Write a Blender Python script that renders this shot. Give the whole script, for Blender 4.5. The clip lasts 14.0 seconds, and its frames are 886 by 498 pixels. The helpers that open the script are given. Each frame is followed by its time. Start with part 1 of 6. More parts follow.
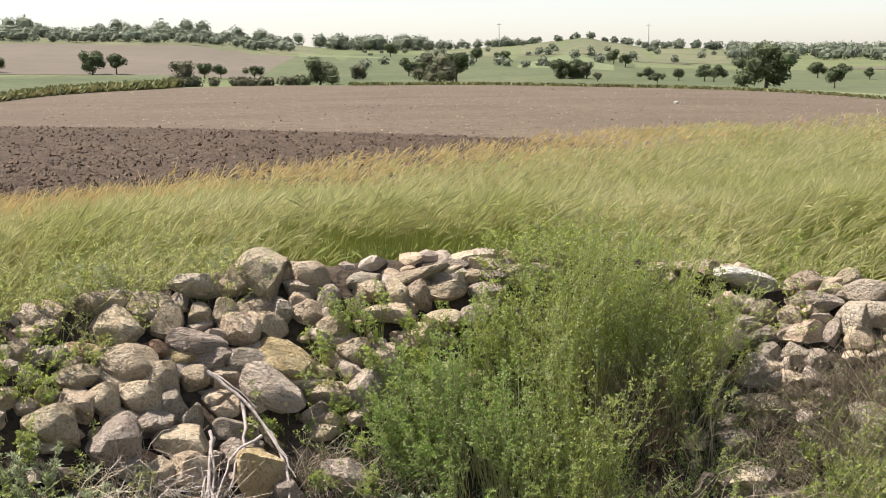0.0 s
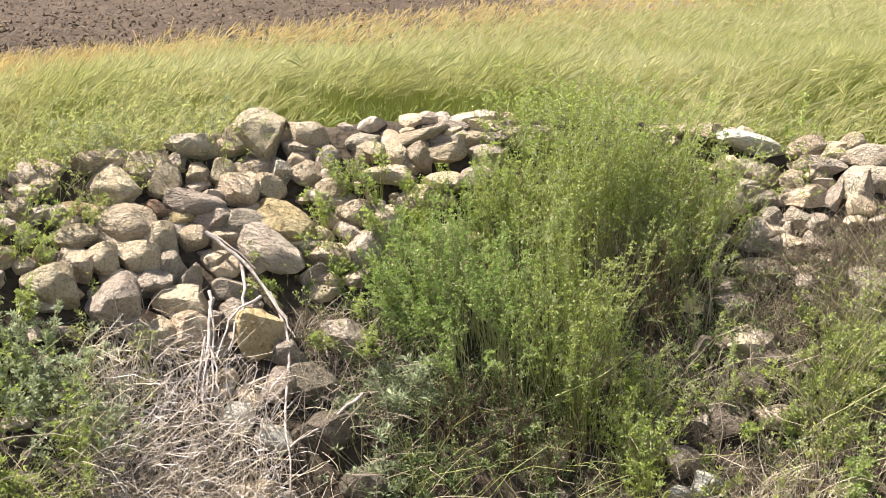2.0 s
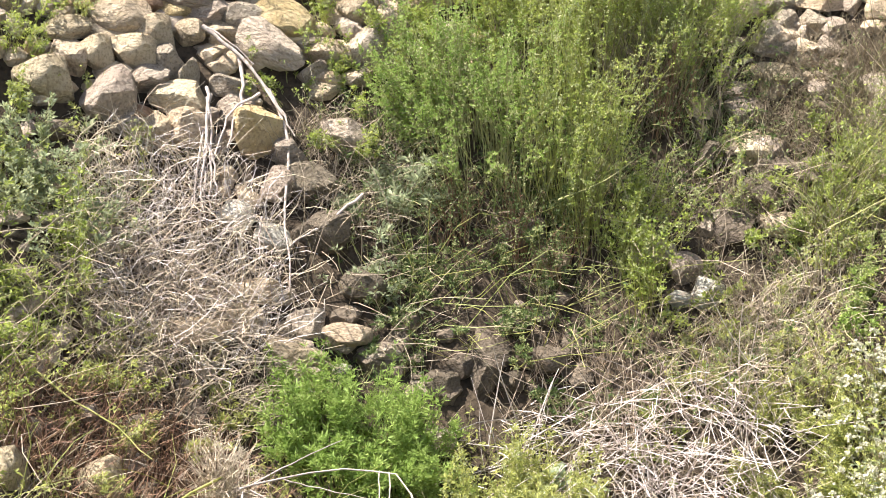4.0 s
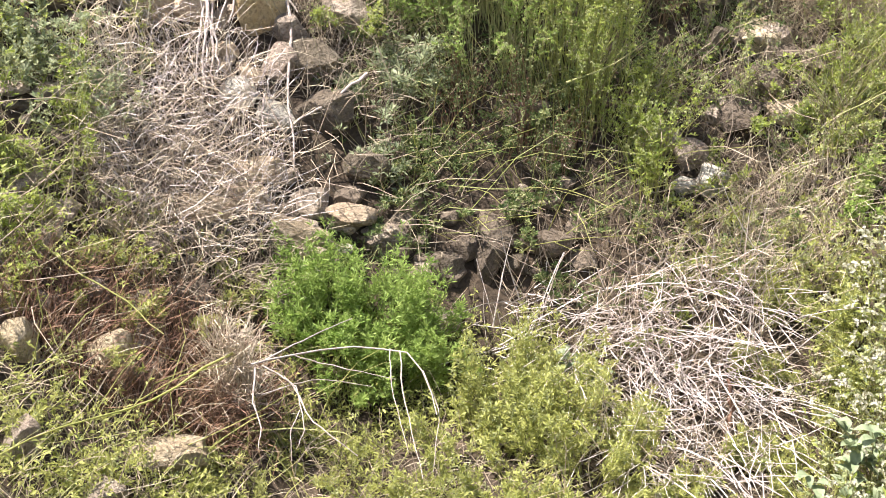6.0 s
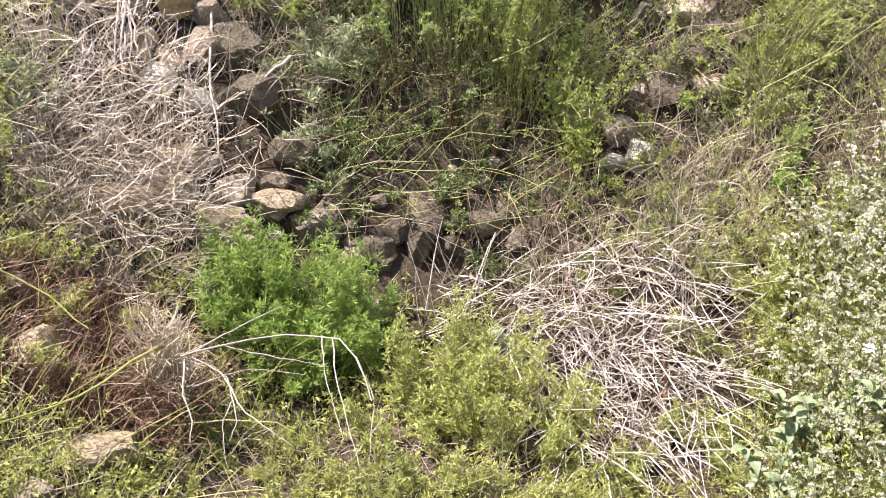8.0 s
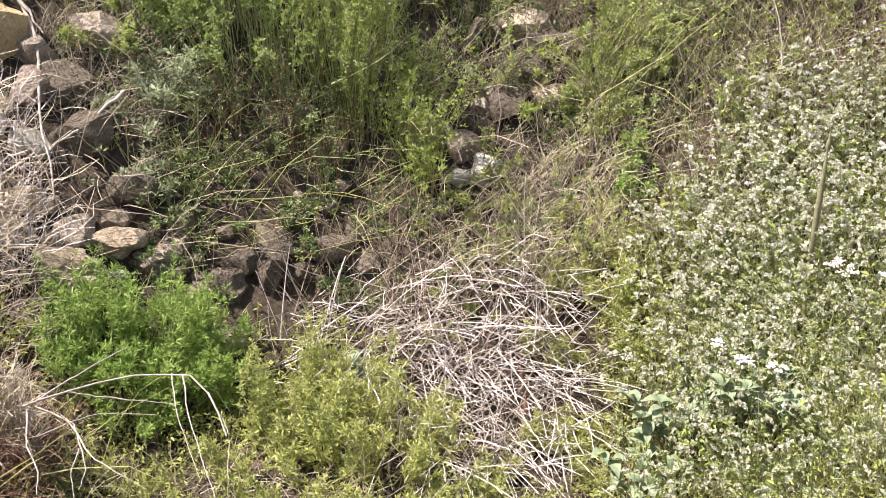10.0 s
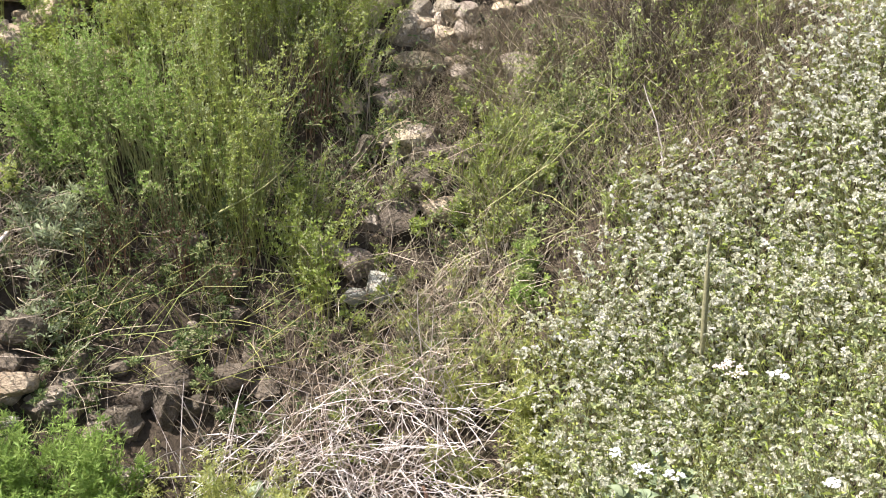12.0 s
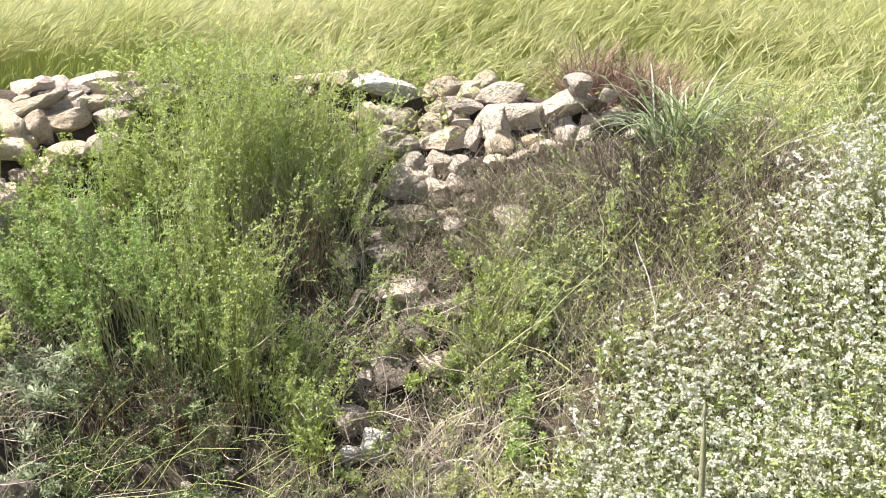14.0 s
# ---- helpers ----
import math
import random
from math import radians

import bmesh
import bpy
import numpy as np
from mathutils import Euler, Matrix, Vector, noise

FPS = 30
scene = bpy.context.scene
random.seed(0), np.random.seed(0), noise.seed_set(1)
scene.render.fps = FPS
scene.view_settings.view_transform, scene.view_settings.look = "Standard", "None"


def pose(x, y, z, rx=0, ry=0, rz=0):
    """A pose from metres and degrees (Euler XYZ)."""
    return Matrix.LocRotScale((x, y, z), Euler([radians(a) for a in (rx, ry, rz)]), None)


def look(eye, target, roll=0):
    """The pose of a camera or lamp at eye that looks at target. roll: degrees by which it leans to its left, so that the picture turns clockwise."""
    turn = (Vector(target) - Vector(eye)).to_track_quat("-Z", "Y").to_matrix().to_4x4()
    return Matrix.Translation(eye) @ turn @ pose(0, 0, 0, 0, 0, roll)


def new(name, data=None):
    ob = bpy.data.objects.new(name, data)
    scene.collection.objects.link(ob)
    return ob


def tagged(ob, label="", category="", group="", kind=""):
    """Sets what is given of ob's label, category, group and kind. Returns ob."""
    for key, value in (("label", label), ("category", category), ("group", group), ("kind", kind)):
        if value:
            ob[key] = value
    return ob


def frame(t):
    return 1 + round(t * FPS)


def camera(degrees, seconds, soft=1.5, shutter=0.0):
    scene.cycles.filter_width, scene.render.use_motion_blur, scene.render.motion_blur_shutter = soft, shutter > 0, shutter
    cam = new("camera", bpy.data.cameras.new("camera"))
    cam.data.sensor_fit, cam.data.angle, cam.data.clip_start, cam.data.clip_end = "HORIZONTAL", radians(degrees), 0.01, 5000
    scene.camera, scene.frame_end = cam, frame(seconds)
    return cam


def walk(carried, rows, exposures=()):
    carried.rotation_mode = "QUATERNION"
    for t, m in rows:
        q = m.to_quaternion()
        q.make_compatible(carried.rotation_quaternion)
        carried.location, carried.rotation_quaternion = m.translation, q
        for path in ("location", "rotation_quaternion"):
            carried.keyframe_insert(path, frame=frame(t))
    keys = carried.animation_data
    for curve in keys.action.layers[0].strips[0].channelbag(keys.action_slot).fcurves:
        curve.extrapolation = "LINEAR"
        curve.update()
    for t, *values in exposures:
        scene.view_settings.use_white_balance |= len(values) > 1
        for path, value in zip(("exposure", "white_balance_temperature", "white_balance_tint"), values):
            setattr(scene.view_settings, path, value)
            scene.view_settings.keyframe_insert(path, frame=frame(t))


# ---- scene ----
cam = camera(38, 14.0, soft=1.0)
PATH = [
    (0, pose(0.000, -0.000, 1.600, 81.726, 0.811, -0.118)),
    (0.5, pose(-0.001, 0.006, 1.598, 80.878, 0.759, -0.135)),
    (1, pose(0.000, 0.008, 1.594, 79.538, 0.660, -0.121)),
    (1.5, pose(-0.000, 0.016, 1.589, 77.858, 0.579, -0.133)),
    (2, pose(-0.006, 0.038, 1.578, 75.747, 0.409, -0.111)),
    (2.5, pose(-0.004, 0.059, 1.566, 73.673, 0.259, -0.029)),
    (3, pose(-0.009, 0.078, 1.550, 71.462, -0.012, 0.028)),
    (3.5, pose(-0.006, 0.096, 1.536, 69.399, -0.232, 0.158)),
    (4, pose(-0.010, 0.112, 1.517, 67.320, -0.504, 0.250)),
    (4.2, pose(-0.007, 0.118, 1.517, 66.525, -0.585, 0.337)),
    (6.3, pose(-0.203, 0.120, 1.435, 62.589, -2.409, -1.499)),
    (6.5, pose(-0.203, 0.124, 1.432, 62.432, -2.408, -1.659)),
    (7, pose(-0.197, 0.143, 1.428, 62.161, -2.346, -2.299)),
    (7.2, pose(-0.196, 0.147, 1.427, 62.131, -2.325, -2.662)),
    (9.3, pose(-0.139, 0.182, 1.397, 62.824, -1.670, -9.045)),
    (9.5, pose(-0.131, 0.181, 1.391, 63.040, -1.540, -9.764)),
    (10, pose(-0.112, 0.180, 1.388, 63.654, -1.180, -11.649)),
    (10.5, pose(-0.078, 0.183, 1.390, 64.368, -0.685, -13.205)),
    (11, pose(-0.041, 0.190, 1.425, 65.047, -0.026, -14.574)),
    (11.5, pose(-0.006, 0.196, 1.454, 66.041, 0.545, -15.433)),
    (12, pose(0.008, 0.205, 1.478, 67.557, 0.940, -16.165)),
    (12.5, pose(0.028, 0.213, 1.509, 68.932, 1.342, -16.380)),
    (13, pose(0.024, 0.214, 1.532, 70.696, 1.465, -16.506)),
    (13.5, pose(0.026, 0.228, 1.595, 71.715, 1.461, -16.548)),
    (14, pose(0.017, 0.249, 1.635, 72.452, 1.351, -16.690)),
]
walk(cam, PATH, [(0.0, 0.88, 6500, 15), (1.0, 1.08, 6600, 14), (2.0, 1.42, 6600, 13), (3.0, 1.68, 6600, 13), (6.5, 1.6, 6550, 18), (9.5, 1.4, 6500, 19), (11.5, 1.3, 6400, 16), (14.0, 1.72, 6150, 13)])

# ---- light ----
SUN_EL, SUN_AZ = 60.0, -76.0   # degrees above the horizon; degrees to the right of +y
world = bpy.data.worlds.new("sky")
scene.world = world
world.use_nodes = True
wt = world.node_tree
sky = wt.nodes.new("ShaderNodeTexSky")
sky.sky_type, sky.sun_disc = "NISHITA", False
sky.sun_elevation, sky.sun_rotation = radians(SUN_EL), radians(SUN_AZ)
sky.air_density, sky.dust_density, sky.ozone_density = 1.0, 0.6, 1.5
haze = wt.nodes.new("ShaderNodeHueSaturation")
haze.inputs["Saturation"].default_value, haze.inputs["Value"].default_value = 0.62, 1.3
wt.links.new(sky.outputs[0], haze.inputs["Color"])
wt.links.new(haze.outputs[0], wt.nodes["Background"].inputs[0])
wt.nodes["Background"].inputs[1].default_value = 0.073
sun = new("sun", bpy.data.lights.new("sun", "SUN"))
sun.data.energy, sun.data.angle, sun.data.color = 5.6, radians(1.2), (1.0, 0.95, 0.885)
SUN_WAY = Vector((math.sin(radians(SUN_AZ)) * math.cos(radians(SUN_EL)), math.cos(radians(SUN_AZ)) * math.cos(radians(SUN_EL)), math.sin(radians(SUN_EL))))
sun.matrix_world = look(SUN_WAY * 30, (0, 0, 0))

rng = np.random.default_rng(11)


# ---- materials ----
def material(name, c1, c2, c3=None, scale=8.0, fine=60.0, rough=0.85, bump=0.3, bump_scale=40.0, island=0.0, obj=0.0, leaf=0.0, dist=0.02, patch=0.0, mid=0.5):
    """Two or three colours mixed by coarse and fine noise, with bump; leaf: share of light let through."""
    m = bpy.data.materials.new(name)
    m.use_nodes = True
    t = m.node_tree
    n, l = t.nodes, t.links
    bsdf = n["Principled BSDF"]
    geo = n.new("ShaderNodeNewGeometry")
    co = n.new("ShaderNodeTexCoord").outputs["Object"]
    if patch:
        co = geo.outputs["Position"]
    a = n.new("ShaderNodeTexNoise")
    a.inputs["Scale"].default_value, a.inputs["Detail"].default_value = scale, 5
    b = n.new("ShaderNodeTexNoise")
    b.inputs["Scale"].default_value, b.inputs["Detail"].default_value = fine, 6
    l.new(co, a.inputs["Vector"])
    l.new(co, b.inputs["Vector"])
    r1 = n.new("ShaderNodeMapRange")
    r1.inputs["From Min"].default_value, r1.inputs["From Max"].default_value = mid - 0.17, mid + 0.17
    l.new(a.outputs["Fac"], r1.inputs["Value"])
    m1 = n.new("ShaderNodeMix")
    m1.data_type = "RGBA"
    m1.inputs[6].default_value, m1.inputs[7].default_value = (*c1, 1), (*c2, 1)
    l.new(r1.outputs[0], m1.inputs[0])
    r2 = n.new("ShaderNodeMapRange")
    r2.inputs["From Min"].default_value, r2.inputs["From Max"].default_value = 0.48, 0.72
    l.new(b.outputs["Fac"], r2.inputs["Value"])
    m2 = n.new("ShaderNodeMix")
    m2.data_type = "RGBA"
    l.new(m1.outputs[2], m2.inputs[6])
    m2.inputs[7].default_value = (*(c3 or tuple(0.6 * v for v in c1)), 1)
    l.new(r2.outputs[0], m2.inputs[0])
    out = m2.outputs[2]
    if island or obj:
        hsv = n.new("ShaderNodeHueSaturation")
        src = geo.outputs["Random Per Island"] if island else n.new("ShaderNodeObjectInfo").outputs["Random"]
        amount = island or obj
        rv = n.new("ShaderNodeMapRange")
        rv.inputs["To Min"].default_value, rv.inputs["To Max"].default_value = 1 - amount, 1 + amount
        l.new(src, rv.inputs["Value"])
        l.new(rv.outputs[0], hsv.inputs["Value"])
        rh = n.new("ShaderNodeMapRange")
        rh.inputs["To Min"].default_value, rh.inputs["To Max"].default_value = 0.5 - 0.05 * amount, 0.5 + 0.05 * amount
        mul = n.new("ShaderNodeMath")
        mul.operation = "FRACT"
        m7 = n.new("ShaderNodeMath")
        m7.operation = "MULTIPLY"
        m7.inputs[1].default_value = 7.31
        l.new(src, m7.inputs[0])
        l.new(m7.outputs[0], mul.inputs[0])
        l.new(mul.outputs[0], rh.inputs["Value"])
        l.new(rh.outputs[0], hsv.inputs["Hue"])
        l.new(out, hsv.inputs["Color"])
        out = hsv.outputs["Color"]
    l.new(out, bsdf.inputs["Base Color"])
    bsdf.inputs["Roughness"].default_value = rough
    bsdf.inputs["Specular IOR Level"].default_value = 0.25
    if bump:
        c = n.new("ShaderNodeTexNoise")
        c.inputs["Scale"].default_value, c.inputs["Detail"].default_value, c.inputs["Roughness"].default_value = bump_scale, 8, 0.65
        l.new(co, c.inputs["Vector"])
        bp = n.new("ShaderNodeBump")
        bp.inputs["Strength"].default_value, bp.inputs["Distance"].default_value = bump, dist
        l.new(c.outputs["Fac"], bp.inputs["Height"])
        l.new(bp.outputs[0], bsdf.inputs["Normal"])
    if leaf:
        tr = n.new("ShaderNodeBsdfTranslucent")
        l.new(out, tr.inputs["Color"])
        mx = n.new("ShaderNodeMixShader")
        mx.inputs[0].default_value = leaf
        l.new(bsdf.outputs[0], mx.inputs[1])
        l.new(tr.outputs[0], mx.inputs[2])
        l.new(mx.outputs[0], n["Material Output"].inputs["Surface"])
    return m


SOIL = material("soil", (0.05, 0.038, 0.026), (0.085, 0.064, 0.042), (0.026, 0.02, 0.013), 3, 45, 0.95, 0.7, 30, dist=0.03, patch=1)
MEADOW = material("meadow", (0.095, 0.115, 0.045), (0.135, 0.145, 0.06), (0.06, 0.075, 0.028), 0.02, 0.4, 0.95, 0.0, patch=1)
PLOUGHED = material("ploughed_soil", (0.062, 0.042, 0.026), (0.1, 0.071, 0.045), (0.034, 0.023, 0.015), 0.9, 9, 0.97, 0.9, 9, dist=0.12, patch=1)
CLOD = material("clod", (0.1, 0.068, 0.042), (0.16, 0.118, 0.08), (0.065, 0.043, 0.028), 4, 30, 0.97, 0.6, 25, island=0.35)
STUBBLE = material("stubble_soil", (0.094, 0.07, 0.044), (0.126, 0.095, 0.061), (0.06, 0.045, 0.029), 0.09, 2.6, 0.97, 0.6, 3, dist=0.1, patch=1)
CHAFF = material("chaff", (0.36, 0.29, 0.21), (0.3, 0.24, 0.17), None, 3, 20, 0.9, 0, island=0.35)
FALLOW = material("fallow_field", (0.11, 0.09, 0.064), (0.135, 0.111, 0.08), (0.094, 0.082, 0.054), 0.012, 0.12, 0.97, 0, patch=1)
CROP = material("green_crop", (0.066, 0.082, 0.034), (0.1, 0.108, 0.047), (0.047, 0.062, 0.024), 0.025, 0.3, 0.95, 0, patch=1)
CROP_PALE = material("pale_crop", (0.115, 0.14, 0.062), (0.15, 0.165, 0.078), (0.085, 0.108, 0.046), 0.03, 0.3, 0.95, 0, patch=1)
SCRUB = material("scrub_slope", (0.1, 0.11, 0.052), (0.15, 0.145, 0.075), (0.055, 0.068, 0.03), 0.02, 0.2, 0.95, 0, patch=1)
HEDGE = material("hedge_grass", (0.17, 0.19, 0.07), (0.25, 0.22, 0.10), (0.08, 0.10, 0.035), 0.5, 3, 0.95, 0, island=0.3, leaf=0.2)
# far foliage is lightened and greyed: distance haze is put into its colour
HAZED_WOODLAND = material("hazed_woodland_foliage", (0.16, 0.18, 0.125), (0.2, 0.22, 0.15), (0.115, 0.135, 0.09), 0.05, 0.5, 0.9, 0, island=0.3, leaf=0.25)
FOLIAGE = material("tree_foliage", (0.085, 0.105, 0.05), (0.12, 0.14, 0.066), (0.058, 0.075, 0.034), 0.6, 3, 0.8, 0, island=0.35, leaf=0.2)
FOLIAGE_GREY = material("grey_tree_foliage", (0.12, 0.125, 0.075), (0.16, 0.15, 0.09), (0.08, 0.085, 0.05), 0.6, 3, 0.85, 0, island=0.3, leaf=0.2)
BARK = material("bark", (0.10, 0.075, 0.05), (0.16, 0.12, 0.085), None, 4, 30, 0.95, 0.5, 20)
STONE_SETS = {}
# the darkest set is brown stone with the hollow's shade worked into its colour
for key, c1, c2, c3 in (("GREY", (0.426, 0.342, 0.263), (0.538, 0.454, 0.358), (0.179, 0.146, 0.112)), ("TAN", (0.515, 0.398, 0.263), (0.627, 0.515, 0.37), (0.258, 0.19, 0.123)),
                        ("PALE", (0.54, 0.44, 0.32), (0.62, 0.53, 0.41), (0.30, 0.23, 0.16)), ("OCHRE", (0.48, 0.345, 0.175), (0.56, 0.44, 0.27), (0.24, 0.17, 0.10)),
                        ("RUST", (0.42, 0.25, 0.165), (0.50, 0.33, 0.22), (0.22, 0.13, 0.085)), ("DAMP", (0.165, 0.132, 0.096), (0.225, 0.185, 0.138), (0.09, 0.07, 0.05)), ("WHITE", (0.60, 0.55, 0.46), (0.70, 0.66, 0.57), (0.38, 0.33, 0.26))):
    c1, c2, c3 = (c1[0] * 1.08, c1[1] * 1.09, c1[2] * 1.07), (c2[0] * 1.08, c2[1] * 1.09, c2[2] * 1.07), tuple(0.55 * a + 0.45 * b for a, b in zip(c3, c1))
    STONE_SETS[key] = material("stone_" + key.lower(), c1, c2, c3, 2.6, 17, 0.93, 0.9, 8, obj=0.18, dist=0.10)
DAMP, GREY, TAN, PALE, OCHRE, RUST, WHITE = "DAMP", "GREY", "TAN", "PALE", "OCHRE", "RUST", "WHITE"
STEM_GREEN = material("green_stem", (0.27, 0.28, 0.11), (0.39, 0.37, 0.18), (0.16, 0.18, 0.065), 5, 30, 0.7, 0, island=0.25)
LIME_STEM = material("lime_stem", (0.35, 0.38, 0.12), (0.46, 0.45, 0.18), (0.24, 0.28, 0.08), 5, 30, 0.6, 0, island=0.25, leaf=0.42)
LEAF_LIME = material("lime_leaf", (0.31, 0.385, 0.082), (0.43, 0.475, 0.13), (0.19, 0.26, 0.052), 4, 20, 0.7, 0, island=0.14, leaf=0.4)
LEAF_PALE = material("pale_lime_leaf", (0.37, 0.4, 0.115), (0.48, 0.49, 0.175), (0.25, 0.285, 0.075), 3, 20, 0.65, 0, island=0.16, leaf=0.42)
# green darkened so that shade under the weeds sits in the leaf colour
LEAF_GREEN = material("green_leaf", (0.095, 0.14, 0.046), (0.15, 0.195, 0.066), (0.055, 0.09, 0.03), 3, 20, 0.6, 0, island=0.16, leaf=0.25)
LEAF_BRIGHT = material("bright_leaf", (0.25, 0.36, 0.085), (0.34, 0.44, 0.125), (0.165, 0.26, 0.055), 3, 20, 0.6, 0, island=0.16, leaf=0.42)
LEAF_GREY = material("grey_green_leaf", (0.31, 0.36, 0.21), (0.41, 0.445, 0.28), (0.21, 0.255, 0.14), 3, 20, 0.7, 0, island=0.3, leaf=0.42)
LEAF_BROAD = material("broad_leaf", (0.2, 0.255, 0.145), (0.28, 0.33, 0.195), (0.14, 0.19, 0.1), 12, 60, 0.55, 0.2, 60, island=0.2, leaf=0.3, dist=0.003)
SEED = material("seed_cluster", (0.33, 0.37, 0.16), (0.43, 0.45, 0.24), (0.24, 0.29, 0.11), 8, 60, 0.8, 0, island=0.15, leaf=0.42)
STRAW = material("bleached_straw", (0.66, 0.595, 0.545), (0.77, 0.71, 0.665), (0.42, 0.35, 0.3), 6, 30, 0.75, 0, island=0.3, leaf=0.15)
HAY_PALE = material("bleached_grass", (0.5, 0.425, 0.31), (0.6, 0.52, 0.4), (0.3, 0.245, 0.17), 6, 30, 0.8, 0, island=0.3, leaf=0.15)
HAY = material("dry_grass", (0.34, 0.28, 0.2), (0.45, 0.385, 0.29), (0.18, 0.135, 0.09), 6, 30, 0.8, 0, island=0.35, leaf=0.15)
RUSSET = material("russet_twig", (0.18, 0.108, 0.066), (0.26, 0.165, 0.105), (0.1, 0.06, 0.04), 6, 30, 0.9, 0, island=0.3)
DUSK = material("dark_twig", (0.115, 0.09, 0.066), (0.17, 0.135, 0.1), (0.065, 0.05, 0.037), 6, 30, 0.9, 0, island=0.3)
UMBER = material("umber_twig", (0.2, 0.16, 0.105), (0.29, 0.24, 0.165), (0.11, 0.087, 0.058), 6, 30, 0.9, 0, island=0.3)
MAROON = material("maroon_twig", (0.21, 0.13, 0.095), (0.28, 0.18, 0.13), (0.13, 0.08, 0.058), 6, 30, 0.9, 0, island=0.3)
DEADWOOD = material("bleached_wood", (0.35, 0.3, 0.26), (0.47, 0.41, 0.365), (0.21, 0.17, 0.14), 14, 60, 0.85, 0.5, 70, dist=0.004)
BLOSSOM = material("pale_seed_head", (0.6, 0.585, 0.5), (0.68, 0.665, 0.585), (0.44, 0.43, 0.34), 14, 120, 0.9, 0, island=0.08, leaf=0.45)
CREAM = material("cream_seed_head", (0.53, 0.52, 0.385), (0.6, 0.59, 0.46), (0.4, 0.4, 0.27), 14, 120, 0.9, 0, island=0.1, leaf=0.45)
PETAL = material("white_petal", (0.72, 0.72, 0.69), (0.66, 0.66, 0.63), (0.6, 0.6, 0.53), 8, 60, 0.6, 0, leaf=0.2)
PETAL_PINK = material("pinkish_petal", (0.70, 0.60, 0.52), (0.76, 0.68, 0.58), (0.55, 0.45, 0.38), 8, 60, 0.7, 0, leaf=0.2)
BARLEY_STEM = material("barley_stem", (0.40, 0.44, 0.14), (0.50, 0.51, 0.20), (0.29, 0.34, 0.095), 1.2, 5, 0.6, 0, island=0.2, leaf=0.45, patch=1)
BARLEY_HEAD = material("barley_head", (0.48, 0.475, 0.19), (0.63, 0.59, 0.33), (0.36, 0.385, 0.135), 1.2, 8, 0.55, 0, island=0.12, leaf=0.45, patch=1)
BARLEY_RIPE = material("ripe_barley", (0.6, 0.47, 0.215), (0.68, 0.55, 0.28), (0.47, 0.385, 0.155), 0.9, 6, 0.55, 0, island=0.16, leaf=0.4, patch=1)
SPIKE = material("grass_spike", (0.2, 0.19, 0.1), (0.27, 0.25, 0.14), (0.14, 0.13, 0.07), 60, 200, 0.8, 0.6, 200, dist=0.003)
PAINT = material("weathered_metal", (0.30, 0.30, 0.29), (0.38, 0.37, 0.35), None, 2, 10, 0.6, 0)


# ---- the lie of the land ----
def sstep(a, b, v):
    u = min(1, max(0, (v - a) / (b - a)))
    return u * u * (3 - 2 * u)


SKYLINE = [(-180, 0.8), (-40, 1.2), (-19, 1.55), (-11.5, 1.38), (-7, 0.85), (-4, 0.6), (0.5, 0.55), (3, 0.65), (5, 0.85), (6.4, 0.98), (7.5, 0.75), (9.2, 0.5), (15, 0.3), (19, 0.25), (40, 0.5), (180, 0.8)]


def skyline(az):
    for (a, e), (b, g) in zip(SKYLINE, SKYLINE[1:]):
        if a <= az <= b:
            return e + (g - e) * sstep(a, b, az)
    return 0.8


def terrain(x, y):
    """Falling fields, then a long hill with its ridge 900 m off."""
    d, az = math.hypot(x, y), math.degrees(math.atan2(x, y))
    z = 0.05 - (0.012 + 0.00025 * min(40, max(0, az)) * sstep(6, 60, d)) * max(0, min(d, 260) - 6)
    if d > 300:
        top = 1.6 + 900 * math.tan(radians(skyline(az)))
        z += (top - z) * min(1, (d - 300) / 600) ** 1.15
        if d > 900:
            z = top - 0.02 * (d - 900)
    return z


def bowl(x, y):
    """How far from the middle of the hollow: 1.05 on its rim; and the bearing's sine and cosine."""
    dx, dy = (x - 0.2) / 2.6, (y - 3.1) / 2.4
    rr = math.hypot(dx, dy)
    return rr, (dy / rr if rr else 0), (dx / rr if rr else 0)


def ground_z(x, y):
    rr, s, c = bowl(x, y)
    far = max(0, s) ** 1.5
    rim = 0.72 * far + (1 - far) * (0.385 - 0.065 * max(-1, min(1, c * 3)))
    if s < 0:
        rim *= 1 + s
    u = max(0, (rr - 0.28) / 0.77)
    e = min(1, u)
    e *= 0.75 + 0.25 * e
    z = -0.95 + (rim + 0.95) * e
    if u > 1:
        k = sstep(0.05, 0.8, (rr - 1.05) * 2.4)
        z = rim * (1 - k) + (terrain(x, y) if s > -0.2 else terrain(x, y) * sstep(-0.6, -0.2, s)) * k
    return z


def mesh_of(name, verts, faces, mats, index=None, smooth=False):
    me = bpy.data.meshes.new(name)
    verts, faces = np.asarray(verts, np.float32), np.asarray(faces, np.int32)
    k = faces.shape[1]
    me.vertices.add(len(verts))
    me.vertices.foreach_set("co", verts.ravel())
    me.loops.add(faces.size)
    me.loops.foreach_set("vertex_index", faces.ravel())
    me.polygons.add(len(faces))
    me.polygons.foreach_set("loop_start", np.arange(0, faces.size, k, dtype=np.int32))
    me.polygons.foreach_set("loop_total", np.full(len(faces), k, np.int32))
    for m in mats if isinstance(mats, (list, tuple)) else [mats]:
        me.materials.append(m)
    if index is not None:
        me.polygons.foreach_set("material_index", np.asarray(index, np.int32))
    me.polygons.foreach_set("use_smooth", np.full(len(faces), smooth))
    me.update(calc_edges=True)
    return me


